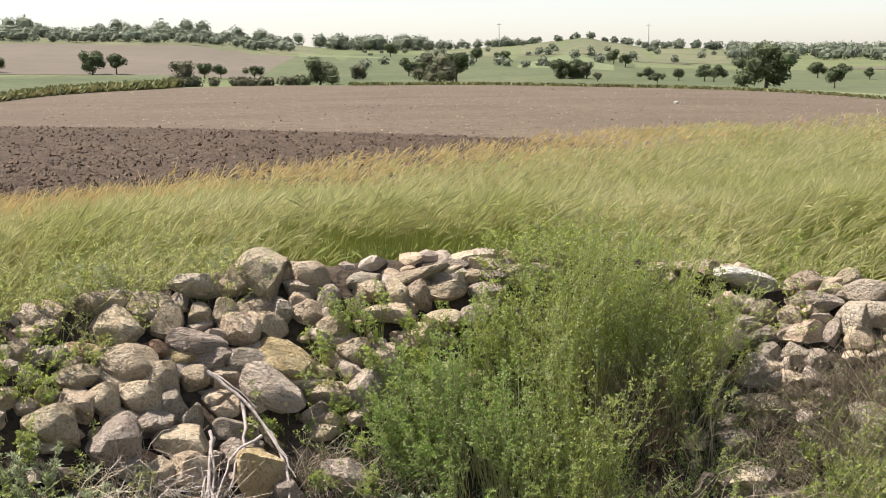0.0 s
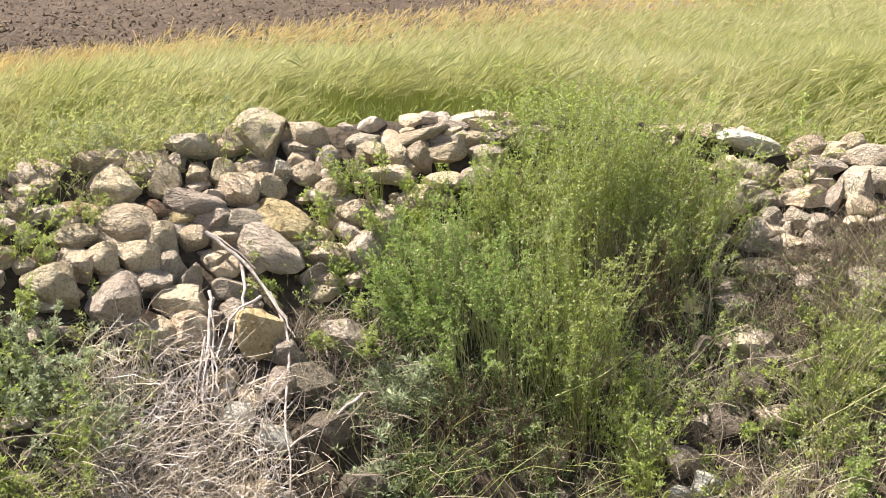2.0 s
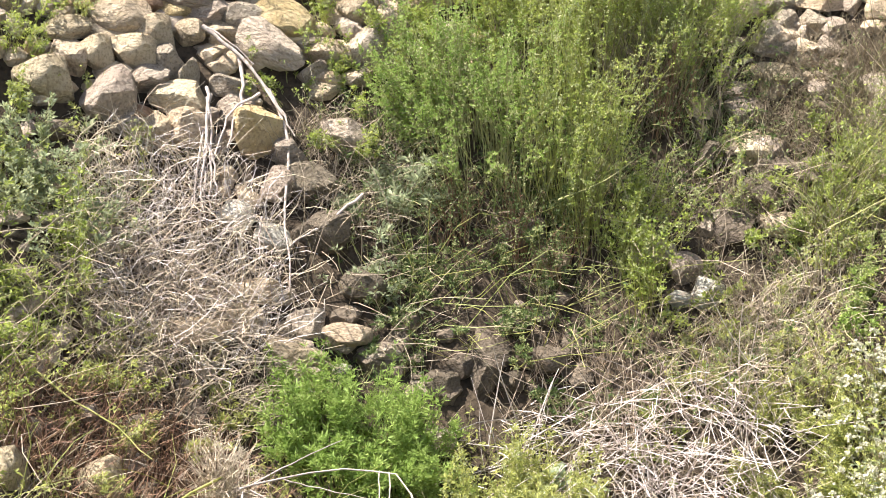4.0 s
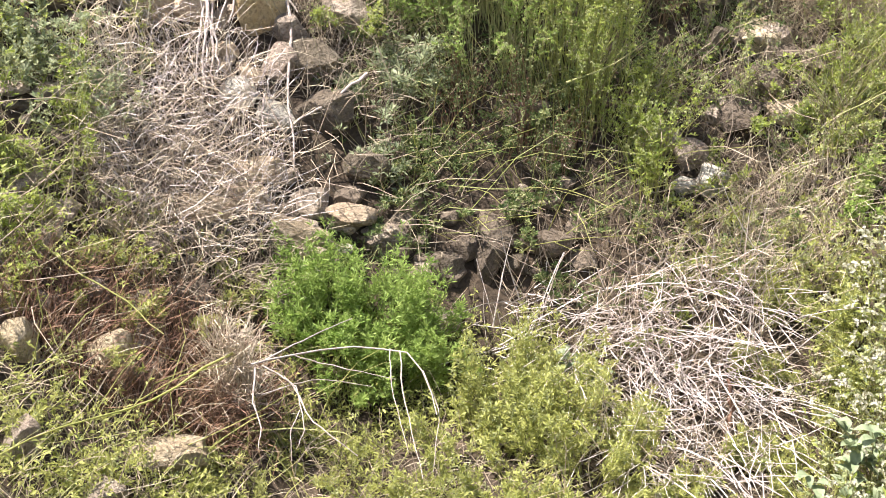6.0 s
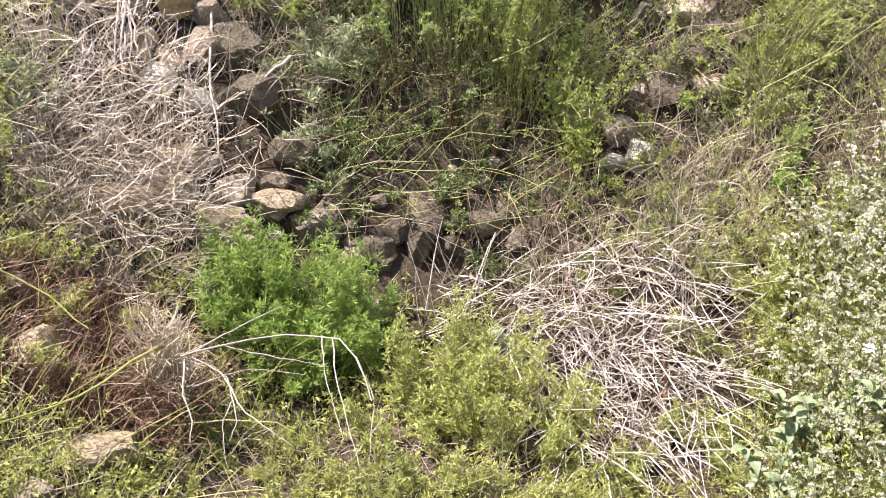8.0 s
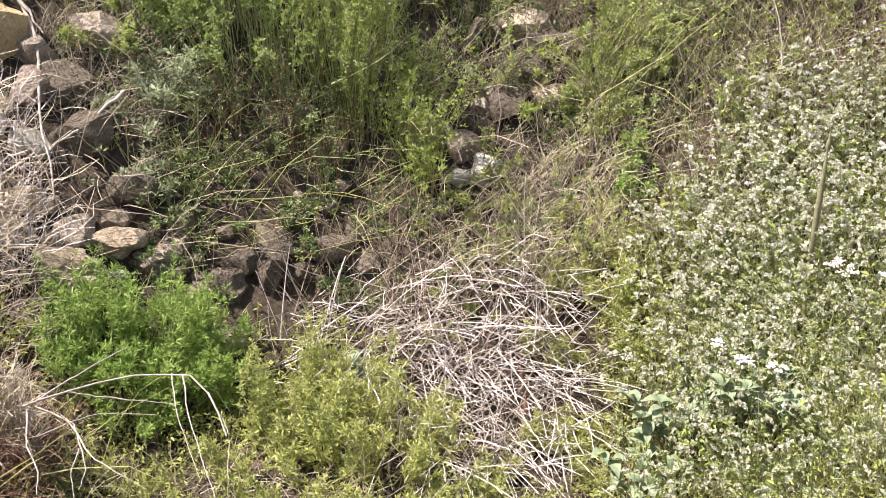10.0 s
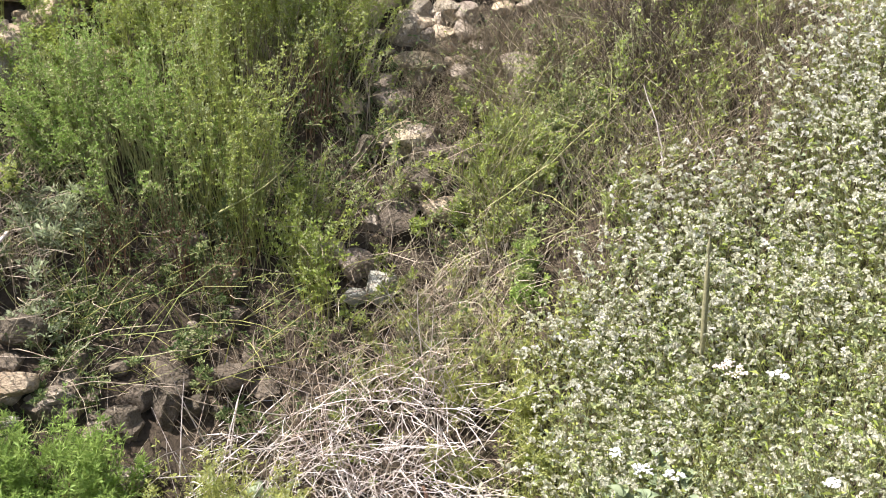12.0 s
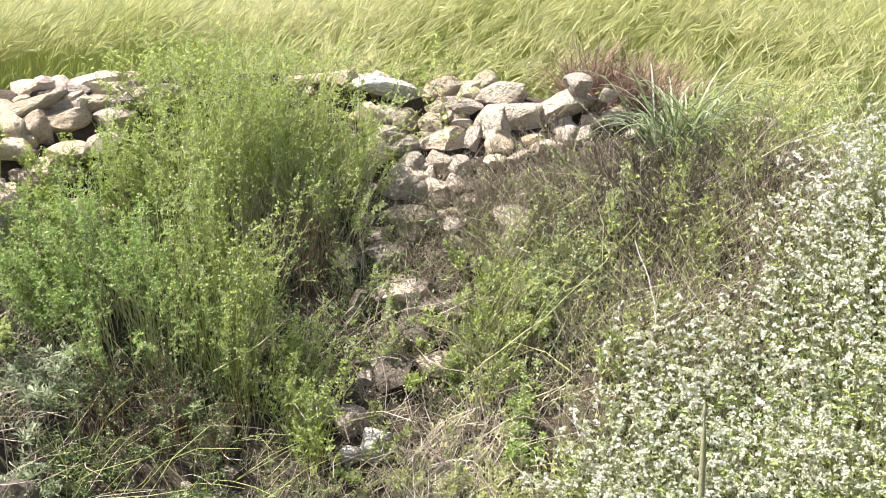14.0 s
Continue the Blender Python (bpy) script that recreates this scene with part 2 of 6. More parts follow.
def part(name, me, parent, label="", kind=""):
    ob = new(name, me)
    ob.parent = parent
    if kind:
        ob["kind"] = kind
    if label:
        ob["label"] = label
    return ob


def empty(name, x, y, z, label, category, group=""):
    ob = new(name)
    ob.empty_display_size = 0.05
    ob.location = (x, y, z)
    return tagged(ob, label, category, group)


# the ground: one sheet from the hollow to behind the ridge
TURN = 288
rings = [0.04 * (i + 1) for i in range(85)]
while rings[-1] < 2600:
    rings.append(rings[-1] * 1.055)
gv = [(0.2, 3.1, ground_z(0.2, 3.1))]
for r in rings:
    for a in range(TURN):
        x, y = 0.2 + r * math.cos(a * math.tau / TURN), 3.1 + r * math.sin(a * math.tau / TURN)
        z = ground_z(x, y)
        if r < 9:
            z += 0.035 * noise.noise((x * 3.1, y * 3.1, 1)) + 0.02 * noise.noise((x * 9, y * 9, 4))
        gv.append((x, y, z))
gf, gi = [], []
for i in range(len(rings) - 1):
    for a in range(TURN):
        b = (a + 1) % TURN
        gf.append((1 + i * TURN + a, 1 + i * TURN + b, 1 + (i + 1) * TURN + b, 1 + (i + 1) * TURN + a))
        gi.append(0 if rings[i] < 30 else 1)
for a in range(0, TURN, 2):
    gf.append((0, 1 + a, 1 + (a + 1) % TURN, 1 + (a + 2) % TURN))
    gi.append(0)
tagged(new("ground", mesh_of("ground", gv, gf, [SOIL, MEADOW], gi, True)), "bare brown earth and meadow running to the hills", "ground", kind="structure")


def curve_at(points, v):
    if v <= points[0][0]:
        return points[0][1]
    for (a, p), (b, q) in zip(points, points[1:]):
        if a <= v <= b:
            return p + (q - p) * (v - a) / (b - a)
    return points[-1][1]


def field(name, label, mat, a0, a1, near, far, lift=0.0, na=80, nd=40, rough=0.0, cells=2.0):
    """A field between two lines of distance over bearing (degrees), lying on the land."""
    vs, fs = [], []
    for i in range(na + 1):
        az = a0 + (a1 - a0) * i / na
        wob = 1 + 0.012 * noise.noise((az * 1.3, a0, 0)) + 0.006 * noise.noise((az * 5, a0, 3))
        n0, f0 = curve_at(near, az) * (wob if rough == 0 else 1), curve_at(far, az) * wob
        for j in range(nd + 1):
            d = n0 * (f0 / n0) ** (j / nd)
            x, y = d * math.sin(radians(az)), d * math.cos(radians(az))
            z = terrain(x, y) + 0.03 + min(0.0012 * d, 0.07) + lift
            if rough and 0 < j < nd:
                z += rough * (noise.noise((x * cells, y * cells, 0)) + 0.6 * noise.noise((x * cells * 2.7, y * cells * 2.7, 5)))
            vs.append((x, y, z))
    for i in range(na):
        for j in range(nd):
            k = i * (nd + 1) + j
            fs.append((k, k + nd + 1, k + nd + 2, k + 1))
    return tagged(new(name, mesh_of(name, vs, fs, mat, None, True)), label, "field", kind="structure")


field("ploughed_field", "freshly ploughed dark brown field full of clods", PLOUGHED, -28, 8, [(-28, 6.5), (-19, 7), (-7.5, 10), (0, 12), (8, 17)],
      [(-28, 52), (-18.7, 46), (-7, 36), (3, 30), (8, 27)], 0.0, 240, 130, 0.085, 3.0)
field("stubble_field", "pale brown tilled field scattered with straw", STUBBLE, -30, 40, [(-28, 52), (-18.7, 46), (-7, 36), (3, 30), (8, 20), (40, 24)],
      [(-30, 80), (-18.7, 112), (-11.6, 270), (-7.4, 280), (3, 235), (12.8, 150), (18.8, 90), (40, 60)], 0.0, 200, 90, 0.03, 0.7)
field("green_strip", "green young crop beside the pale field", CROP, -32, -11.4, [(-30, 84), (-18.7, 118), (-11.4, 290)], [(-32, 330), (-18.7, 365), (-11.4, 372)], 0.0, 40, 20)
field("fallow_field", "pale fallow field on the far slope", FALLOW, -32, -5.7, [(-32, 380), (-18.7, 380), (-11.5, 360), (-5.7, 325)], [(-32, 640), (-16.4, 668), (-11, 660), (-5.7, 600)], 0.0, 40, 24)
field("far_crop", "green crop rising on the far slope", CROP, -8.2, 8.5, [(-8.2, 310), (-6.6, 302), (0, 300), (8.5, 240)], [(-8.2, 320), (-7.4, 420), (-6.2, 620), (-5.2, 690), (-3.4, 740), (2, 620), (8.5, 470)], 0.03, 60, 24)
field("pale_crop", "yellow-green field on the far slope", CROP_PALE, 3.4, 7.6, [(3.4, 420), (5, 400), (7.6, 380)], [(3.4, 450), (5.5, 560), (7.6, 430)], 0.07, 30, 12)
field("grass_verge", "long pale green grass strip along the tilled field", CROP_PALE, -4, 40, [(-4, 272), (3, 240), (12.8, 154), (18.8, 93), (40, 62)],
      [(-4, 292), (3, 268), (12.8, 185), (18.8, 118), (40, 78)], 0.05, 60, 8)
field("mid_crop", "green meadow behind the pale field", CROP, 6.5, 40, [(6.5, 262), (12.8, 190), (18.8, 122), (40, 82)], [(6.5, 430), (13, 420), (19, 400), (40, 300)], 0.0, 50, 20)
field("yellow_patch", "yellow flowering patch on the far slope", CROP_PALE, -6.2, -2.6, [(-6.2, 590), (-4.4, 640), (-2.6, 610)], [(-6.2, 660), (-4.4, 690), (-2.6, 640)], 0.08, 24, 8)
field("far_tillage", "pale tilled strip below the far woods", FALLOW, 16.2, 26, [(16.2, 425), (26, 420)], [(16.2, 440), (26, 470)], 0.05, 16, 6)
field("dry_slope", "dry scrubby grass slope below the ridge", SCRUB, -0.8, 13.5, [(-0.8, 660), (3, 610), (9, 500), (13.5, 480)], [(-0.8, 800), (5.4, 880), (9, 870), (13.5, 820)], 0.03, 40, 16)
field("wooded_slope", "grey-green scrubby slope below the ridge trees", SCRUB, -26, -5.5, [(-26, 655), (-16.4, 680), (-11, 672), (-5.5, 640)], [(-26, 890), (-5.5, 890)], 0.0, 40, 16)
field("tramline", "pale earth track across the far slope", FALLOW, -0.5, 11.0, [(-0.5, 640), (4, 590), (11, 470)], [(-0.5, 646), (4, 600), (11, 478)], 0.08, 40, 3)


# ---- stones ----
def rock_mesh(name, seed, mat):
    """A weathered block: a ball cut by random planes, its edges worn and its faces pitted."""
    r = random.Random(seed)
    bm = bmesh.new()
    bmesh.ops.create_icosphere(bm, subdivisions=3, radius=1)
    planes = []
    for _ in range(r.randint(9, 14)):
        v = Vector((r.gauss(0, 1), r.gauss(0, 1), r.gauss(0, 1))).normalized()
        planes.append((v, r.uniform(0.5, 0.8)))
    for v in bm.verts:
        p = v.co.copy()
        for _ in range(2):
            for nrm, h in planes:
                over = p.dot(nrm) - h
                if over > 0:
                    p -= nrm * over * 0.88
        q = p * 1.7 + Vector((seed * 3.7, 0, 0))
        p += p.normalized() * (0.06 * noise.noise(q) + 0.045 * noise.noise(q * 3.1) + 0.035 * noise.noise(q * 7))
        v.co = p
    lo = [min(v.co[i] for v in bm.verts) for i in range(3)]
    hi = [max(v.co[i] for v in bm.verts) for i in range(3)]
    for v in bm.verts:
        v.co = Vector(((v.co[i] - lo[i]) / (hi[i] - lo[i]) - 0.5 for i in range(3)))
    me = bpy.data.meshes.new(name)
    bm.to_mesh(me)
    bm.free()
    me.materials.append(mat)
    me.polygons.foreach_set("use_smooth", np.full(len(me.polygons), True))
    me.set_sharp_from_angle(angle=radians(24))
    return me


ROCKS = {key: [rock_mesh("stone", 20 * i + j, mat) for j in range(7)] for i, (key, mat) in enumerate(STONE_SETS.items())}
WORDS = {DAMP: "dark shade-toned", GREY: "grey lichened", TAN: "tan weathered", PALE: "pale sunlit", OCHRE: "ochre-stained", RUST: "rust-brown", WHITE: "whitish"}
pick = random.Random(5)


def stone(x, y, z, w, d, h, tilt, turn, tint):
    ob = new("stone", pick.choice(ROCKS[tint]))
    m = Matrix.Rotation(radians(turn), 4, "Z") @ Matrix.Rotation(radians(-12), 4, "X") @ Matrix.Rotation(radians(tilt), 4, "Y")
    ob.matrix_world = Matrix.Translation((x, y, z)) @ m @ Matrix.Diagonal((w, d, h, 1)) @ Matrix.Rotation(pick.choice((0, math.pi)), 4, "Z")
    shape = "flat slab" if w > 2 * h else ("large block" if w * h > 0.035 else "stone")
    where = "in the loose heap" if z > -0.1 else "on the floor of the hollow"
    return tagged(ob, f"{WORDS[tint]} rough limestone {shape} {where}", "stone", "field stones in the heap")


stone(-0.78, 5.43, 0.72, 0.25, 0.22, 0.25, 35, 40, TAN)
stone(-0.58, 5.47, 0.70, 0.21, 0.16, 0.14, 25, 6, TAN)
stone(-0.86, 5.38, 0.69, 0.17, 0.15, 0.15, 0, 9, TAN)
stone(-1.04, 5.32, 0.69, 0.24, 0.17, 0.12, 15, 11, PALE)
stone(-1.21, 5.19, 0.63, 0.20, 0.15, 0.12, 0, 13, TAN)
stone(-1.30, 5.05, 0.56, 0.20, 0.18, 0.18, 20, 14, TAN)
stone(-1.14, 5.16, 0.57, 0.16, 0.15, 0.16, -35, 12, TAN)
stone(-1.01, 5.23, 0.58, 0.10, 0.10, 0.11, 0, 11, TAN)
stone(-0.91, 5.27, 0.58, 0.12, 0.12, 0.13, 0, 10, TAN)
stone(-0.85, 5.21, 0.51, 0.19, 0.17, 0.17, 20, 9, TAN)
stone(-0.73, 5.27, 0.52, 0.17, 0.14, 0.12, 10, 8, TAN)
stone(-0.62, 5.42, 0.64, 0.14, 0.12, 0.11, 0, 7, PALE)
stone(-0.58, 5.35, 0.56, 0.14, 0.12, 0.12, 0, 6, TAN)
stone(-0.68, 5.33, 0.57, 0.12, 0.12, 0.13, 0, 7, PALE)
stone(-0.79, 5.32, 0.59, 0.16, 0.12, 0.09, 0, 8, TAN)
stone(-0.49, 5.41, 0.60, 0.11, 0.12, 0.14, 0, 5, GREY)
stone(-0.47, 5.33, 0.51, 0.16, 0.13, 0.11, 0, 5, TAN)
stone(-1.01, 5.13, 0.49, 0.26, 0.18, 0.11, 5, 11, GREY)
stone(-1.07, 5.07, 0.44, 0.16, 0.12, 0.09, 0, 12, OCHRE)
stone(-1.16, 5.04, 0.47, 0.12, 0.11, 0.10, 0, 13, RUST)
stone(-0.94, 5.10, 0.43, 0.20, 0.15, 0.12, 5, 10, GREY)
stone(-0.81, 5.11, 0.40, 0.20, 0.16, 0.13, 0, 9, GREY)
stone(-0.65, 5.15, 0.39, 0.28, 0.22, 0.18, 25, 7, OCHRE)
stone(-1.25, 4.95, 0.44, 0.26, 0.20, 0.17, 0, 14, TAN)
stone(-1.13, 4.94, 0.37, 0.17, 0.16, 0.17, 0, 13, TAN)
stone(-1.00, 5.00, 0.36, 0.13, 0.12, 0.13, 0, 11, TAN)
stone(-1.29, 4.88, 0.39, 0.19, 0.15, 0.12, 10, 15, TAN)
stone(-1.19, 4.85, 0.32, 0.20, 0.18, 0.17, 15, 14, TAN)
stone(-1.06, 4.88, 0.28, 0.15, 0.15, 0.15, 0, 12, GREY)
stone(-0.99, 4.86, 0.23, 0.10, 0.12, 0.15, 0, 12, GREY)
stone(-1.31, 4.79, 0.33, 0.14, 0.14, 0.16, 0, 15, TAN)
stone(-1.40, 4.74, 0.33, 0.16, 0.15, 0.15, 0, 16, TAN)
stone(-1.42, 4.83, 0.42, 0.19, 0.14, 0.10, -10, 16, TAN)
stone(-1.50, 4.73, 0.37, 0.10, 0.09, 0.09, 0, 18, TAN)
stone(-1.14, 4.79, 0.24, 0.22, 0.16, 0.11, -12, 13, GREY)
stone(-1.46, 4.61, 0.28, 0.21, 0.19, 0.19, 0, 18, TAN)
stone(-1.24, 4.65, 0.20, 0.21, 0.22, 0.25, 0, 15, GREY)
stone(-1.01, 4.77, 0.17, 0.23, 0.18, 0.15, 5, 12, TAN)
stone(-1.13, 4.66, 0.13, 0.14, 0.11, 0.10, 0, 14, RUST)
stone(-1.09, 4.64, 0.09, 0.16, 0.14, 0.14, 0, 13, TAN)
stone(-0.96, 4.69, 0.08, 0.19, 0.17, 0.17, 0, 12, TAN)
stone(-0.71, 4.76, 0.05, 0.19, 0.19, 0.21, 0, 8, OCHRE)
stone(-0.82, 4.81, 0.11, 0.18, 0.14, 0.13, -20, 10, GREY)
stone(-0.83, 4.89, 0.19, 0.17, 0.13, 0.10, 0, 10, GREY)
stone(-0.69, 5.05, 0.31, 0.29, 0.22, 0.17, 25, 8, GREY)
stone(-0.56, 5.10, 0.30, 0.13, 0.11, 0.10, 0, 6, GREY)
stone(-0.48, 5.09, 0.27, 0.18, 0.14, 0.12, 10, 5, TAN)
stone(-0.53, 5.01, 0.20, 0.13, 0.12, 0.13, 0, 6, GREY)
stone(-0.31, 5.13, 0.29, 0.20, 0.19, 0.21, 10, 3, PALE)
stone(-0.37, 5.23, 0.40, 0.16, 0.15, 0.15, 0, 4, TAN)
stone(-0.24, 5.23, 0.37, 0.13, 0.14, 0.16, 0, 3, TAN)
stone(-0.35, 5.03, 0.18, 0.10, 0.10, 0.10, 0, 4, GREY)
stone(-0.48, 4.97, 0.15, 0.13, 0.10, 0.08, 0, 6, TAN)
stone(-0.88, 5.06, 0.36, 0.17, 0.13, 0.10, 0, 10, TAN)
stone(-1.56, 5.01, 0.64, 0.13, 0.11, 0.11, 0, 17, TAN)
stone(-1.41, 5.11, 0.65, 0.17, 0.13, 0.11, 0, 15, TAN)
stone(-1.56, 4.95, 0.59, 0.12, 0.11, 0.10, 0, 18, TAN)
stone(-1.62, 4.81, 0.52, 0.13, 0.12, 0.12, 0, 19, TAN)
stone(-1.42, 4.94, 0.50, 0.21, 0.13, 0.07, 5, 16, OCHRE)
stone(-1.10, 5.25, 0.63, 0.09, 0.09, 0.09, 0, 12, GREY)
stone(-0.85, 5.31, 0.59, 0.08, 0.07, 0.08, 0, 9, TAN)
stone(-0.32, 5.46, 0.62, 0.15, 0.13, 0.12, 10, 3, TAN)
stone(-0.20, 5.46, 0.61, 0.11, 0.12, 0.15, 0, 2, TAN)
stone(-0.11, 5.47, 0.60, 0.12, 0.13, 0.15, 0, 1, TAN)
stone(-0.12, 5.54, 0.68, 0.31, 0.18, 0.07, -15, 1, TAN)
stone(-0.34, 5.51, 0.67, 0.17, 0.12, 0.08, -10, 3, PALE)
stone(-0.23, 5.40, 0.54, 0.24, 0.17, 0.10, 0, 2, TAN)
stone(-0.02, 5.55, 0.67, 0.17, 0.12, 0.08, 0, 0, GREY)
stone(0.04, 5.59, 0.71, 0.17, 0.12, 0.07, 0, -0, GREY)
stone(0.12, 5.55, 0.67, 0.17, 0.12, 0.08, -8, -1, TAN)
stone(0.22, 5.54, 0.66, 0.17, 0.12, 0.08, 0, -2, GREY)
stone(0.30, 5.56, 0.68, 0.17, 0.12, 0.08, -8, -3, TAN)
stone(0.25, 5.59, 0.71, 0.14, 0.10, 0.07, 0, -3, PALE)
stone(0.41, 5.57, 0.69, 0.17, 0.11, 0.07, 0, -4, GREY)
stone(0.36, 5.54, 0.66, 0.14, 0.10, 0.07, 0, -4, TAN)
stone(0.47, 5.55, 0.67, 0.11, 0.09, 0.07, 0, -5, TAN)
stone(-0.00, 5.50, 0.62, 0.21, 0.15, 0.10, 0, 0, TAN)
stone(0.19, 5.48, 0.60, 0.17, 0.13, 0.12, 0, -2, GREY)
stone(0.92, 5.50, 0.69, 0.14, 0.10, 0.08, 0, -9, TAN)
stone(1.01, 5.49, 0.70, 0.14, 0.10, 0.07, 0, -10, TAN)
stone(1.11, 5.41, 0.72, 0.14, 0.10, 0.07, 0, -12, TAN)
stone(1.28, 5.38, 0.67, 0.31, 0.19, 0.09, 14, -13, WHITE)
stone(1.51, 5.32, 0.66, 0.16, 0.12, 0.10, -20, -16, TAN)
stone(1.60, 5.24, 0.64, 0.11, 0.09, 0.09, 0, -17, TAN)
stone(1.70, 5.32, 0.66, 0.12, 0.12, 0.12, -30, -18, TAN)
stone(1.72, 5.17, 0.64, 0.19, 0.15, 0.12, 0, -19, PALE)
stone(1.55, 5.22, 0.60, 0.20, 0.13, 0.08, 10, -17, GREY)
stone(1.47, 5.24, 0.59, 0.12, 0.10, 0.09, 0, -16, TAN)
stone(1.43, 5.20, 0.54, 0.12, 0.11, 0.11, 0, -16, TAN)
stone(1.54, 5.19, 0.56, 0.09, 0.08, 0.08, 0, -17, TAN)
stone(1.67, 5.10, 0.55, 0.18, 0.16, 0.16, -20, -19, PALE)
stone(1.45, 5.14, 0.49, 0.22, 0.15, 0.10, -8, -16, TAN)
stone(1.30, 5.17, 0.46, 0.14, 0.12, 0.11, 0, -14, GREY)
stone(1.57, 5.10, 0.50, 0.08, 0.09, 0.12, 20, -17, GREY)
stone(1.32, 5.10, 0.40, 0.11, 0.11, 0.12, -40, -15, GREY)
stone(1.42, 5.07, 0.41, 0.14, 0.12, 0.11, 0, -16, PALE)
stone(1.48, 5.03, 0.39, 0.12, 0.11, 0.11, -20, -17, GREY)
stone(1.24, 5.07, 0.35, 0.15, 0.14, 0.15, 0, -14, GREY)
stone(1.33, 5.01, 0.31, 0.11, 0.10, 0.10, 0, -15, GREY)
stone(1.38, 4.97, 0.30, 0.10, 0.09, 0.09, 0, -16, TAN)
stone(1.26, 4.95, 0.24, 0.20, 0.14, 0.09, 0, -15, TAN)
stone(1.15, 4.72, 0.00, 0.18, 0.16, 0.15, 0, -14, TAN)
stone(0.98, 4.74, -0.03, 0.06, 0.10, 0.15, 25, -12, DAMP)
stone(1.13, 4.85, 0.11, 0.16, 0.13, 0.13, 0, -13, GREY)
stone(1.61, 4.70, 0.18, 0.18, 0.17, 0.18, 0, -19, GREY)
stone(1.32, 5.25, 0.55, 0.15, 0.13, 0.12, 0, -14, TAN)
stone(1.28, 5.23, 0.50, 0.13, 0.10, 0.09, 0, -14, GREY)
stone(1.93, 5.02, 0.61, 0.27, 0.19, 0.13, -12, -22, PALE)
stone(1.95, 4.92, 0.71, 0.12, 0.11, 0.10, 0, -22, GREY)
stone(1.77, 5.07, 0.57, 0.21, 0.17, 0.14, -20, -20, PALE)
stone(1.76, 5.17, 0.63, 0.16, 0.12, 0.10, -10, -20, PALE)
stone(2.06, 4.87, 0.67, 0.09, 0.07, 0.06, 0, -24, PALE)
stone(2.58, 4.57, 0.57, 0.16, 0.11, 0.07, 0, -31, PALE)
stone(1.61, 4.76, 0.22, 0.18, 0.15, 0.15, 0, -19, GREY)
stone(1.23, 4.95, 0.23, 0.19, 0.13, 0.08, 0, -14, TAN)
stone(-0.77, 4.48, -0.18, 0.14, 0.12, 0.11, 0, 10, WHITE)
stone(-0.63, 4.44, -0.26, 0.15, 0.12, 0.11, 15, 8, WHITE)
stone(-0.63, 4.62, -0.11, 0.15, 0.14, 0.14, 0, 8, GREY)
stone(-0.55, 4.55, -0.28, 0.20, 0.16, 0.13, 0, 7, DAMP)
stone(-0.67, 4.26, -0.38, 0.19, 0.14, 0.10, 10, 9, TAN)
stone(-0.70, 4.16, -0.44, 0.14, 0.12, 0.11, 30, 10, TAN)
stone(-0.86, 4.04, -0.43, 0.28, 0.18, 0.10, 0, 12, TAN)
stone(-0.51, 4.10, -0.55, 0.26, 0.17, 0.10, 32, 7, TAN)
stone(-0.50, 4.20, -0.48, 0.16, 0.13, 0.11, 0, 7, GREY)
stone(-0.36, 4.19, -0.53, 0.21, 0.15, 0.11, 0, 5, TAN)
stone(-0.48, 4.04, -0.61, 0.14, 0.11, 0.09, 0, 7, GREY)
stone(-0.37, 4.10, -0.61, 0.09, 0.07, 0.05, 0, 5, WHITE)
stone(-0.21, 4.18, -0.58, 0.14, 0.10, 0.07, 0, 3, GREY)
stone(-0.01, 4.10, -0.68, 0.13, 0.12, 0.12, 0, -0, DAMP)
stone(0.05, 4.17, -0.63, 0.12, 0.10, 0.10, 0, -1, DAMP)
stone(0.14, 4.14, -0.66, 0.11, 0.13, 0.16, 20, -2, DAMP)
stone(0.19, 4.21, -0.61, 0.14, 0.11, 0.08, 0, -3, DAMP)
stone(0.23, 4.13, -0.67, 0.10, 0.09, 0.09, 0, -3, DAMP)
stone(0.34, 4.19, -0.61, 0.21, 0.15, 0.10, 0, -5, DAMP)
stone(0.39, 4.50, -0.36, 0.15, 0.13, 0.12, 0, -5, TAN)
stone(0.94, 4.31, -0.40, 0.12, 0.11, 0.12, 0, -13, WHITE)
stone(0.84, 4.32, -0.43, 0.10, 0.08, 0.08, 20, -11, WHITE)
stone(0.86, 4.41, -0.35, 0.15, 0.13, 0.13, 0, -11, GREY)
stone(0.76, 4.48, -0.32, 0.17, 0.14, 0.12, 0, -10, GREY)
stone(1.21, 4.46, -0.19, 0.17, 0.13, 0.10, 0, -15, TAN)
stone(-1.02, 3.37, -0.61, 0.14, 0.15, 0.18, 0, 14, TAN)
stone(-0.83, 3.10, -0.76, 0.26, 0.17, 0.10, 0, 12, TAN)
stone(-0.99, 2.82, -0.72, 0.24, 0.19, 0.11, 0, 16, GREY)
stone(-1.15, 2.87, -0.57, 0.12, 0.13, 0.15, 0, 19, GREY)
stone(-1.25, 3.25, -0.49, 0.12, 0.13, 0.16, 0, 18, TAN)
stone(-0.03, 3.94, -0.79, 0.15, 0.11, 0.09, 0, -3, GREY)
stone(-0.25, 4.16, -0.59, 0.13, 0.10, 0.08, 0, 1, GREY)

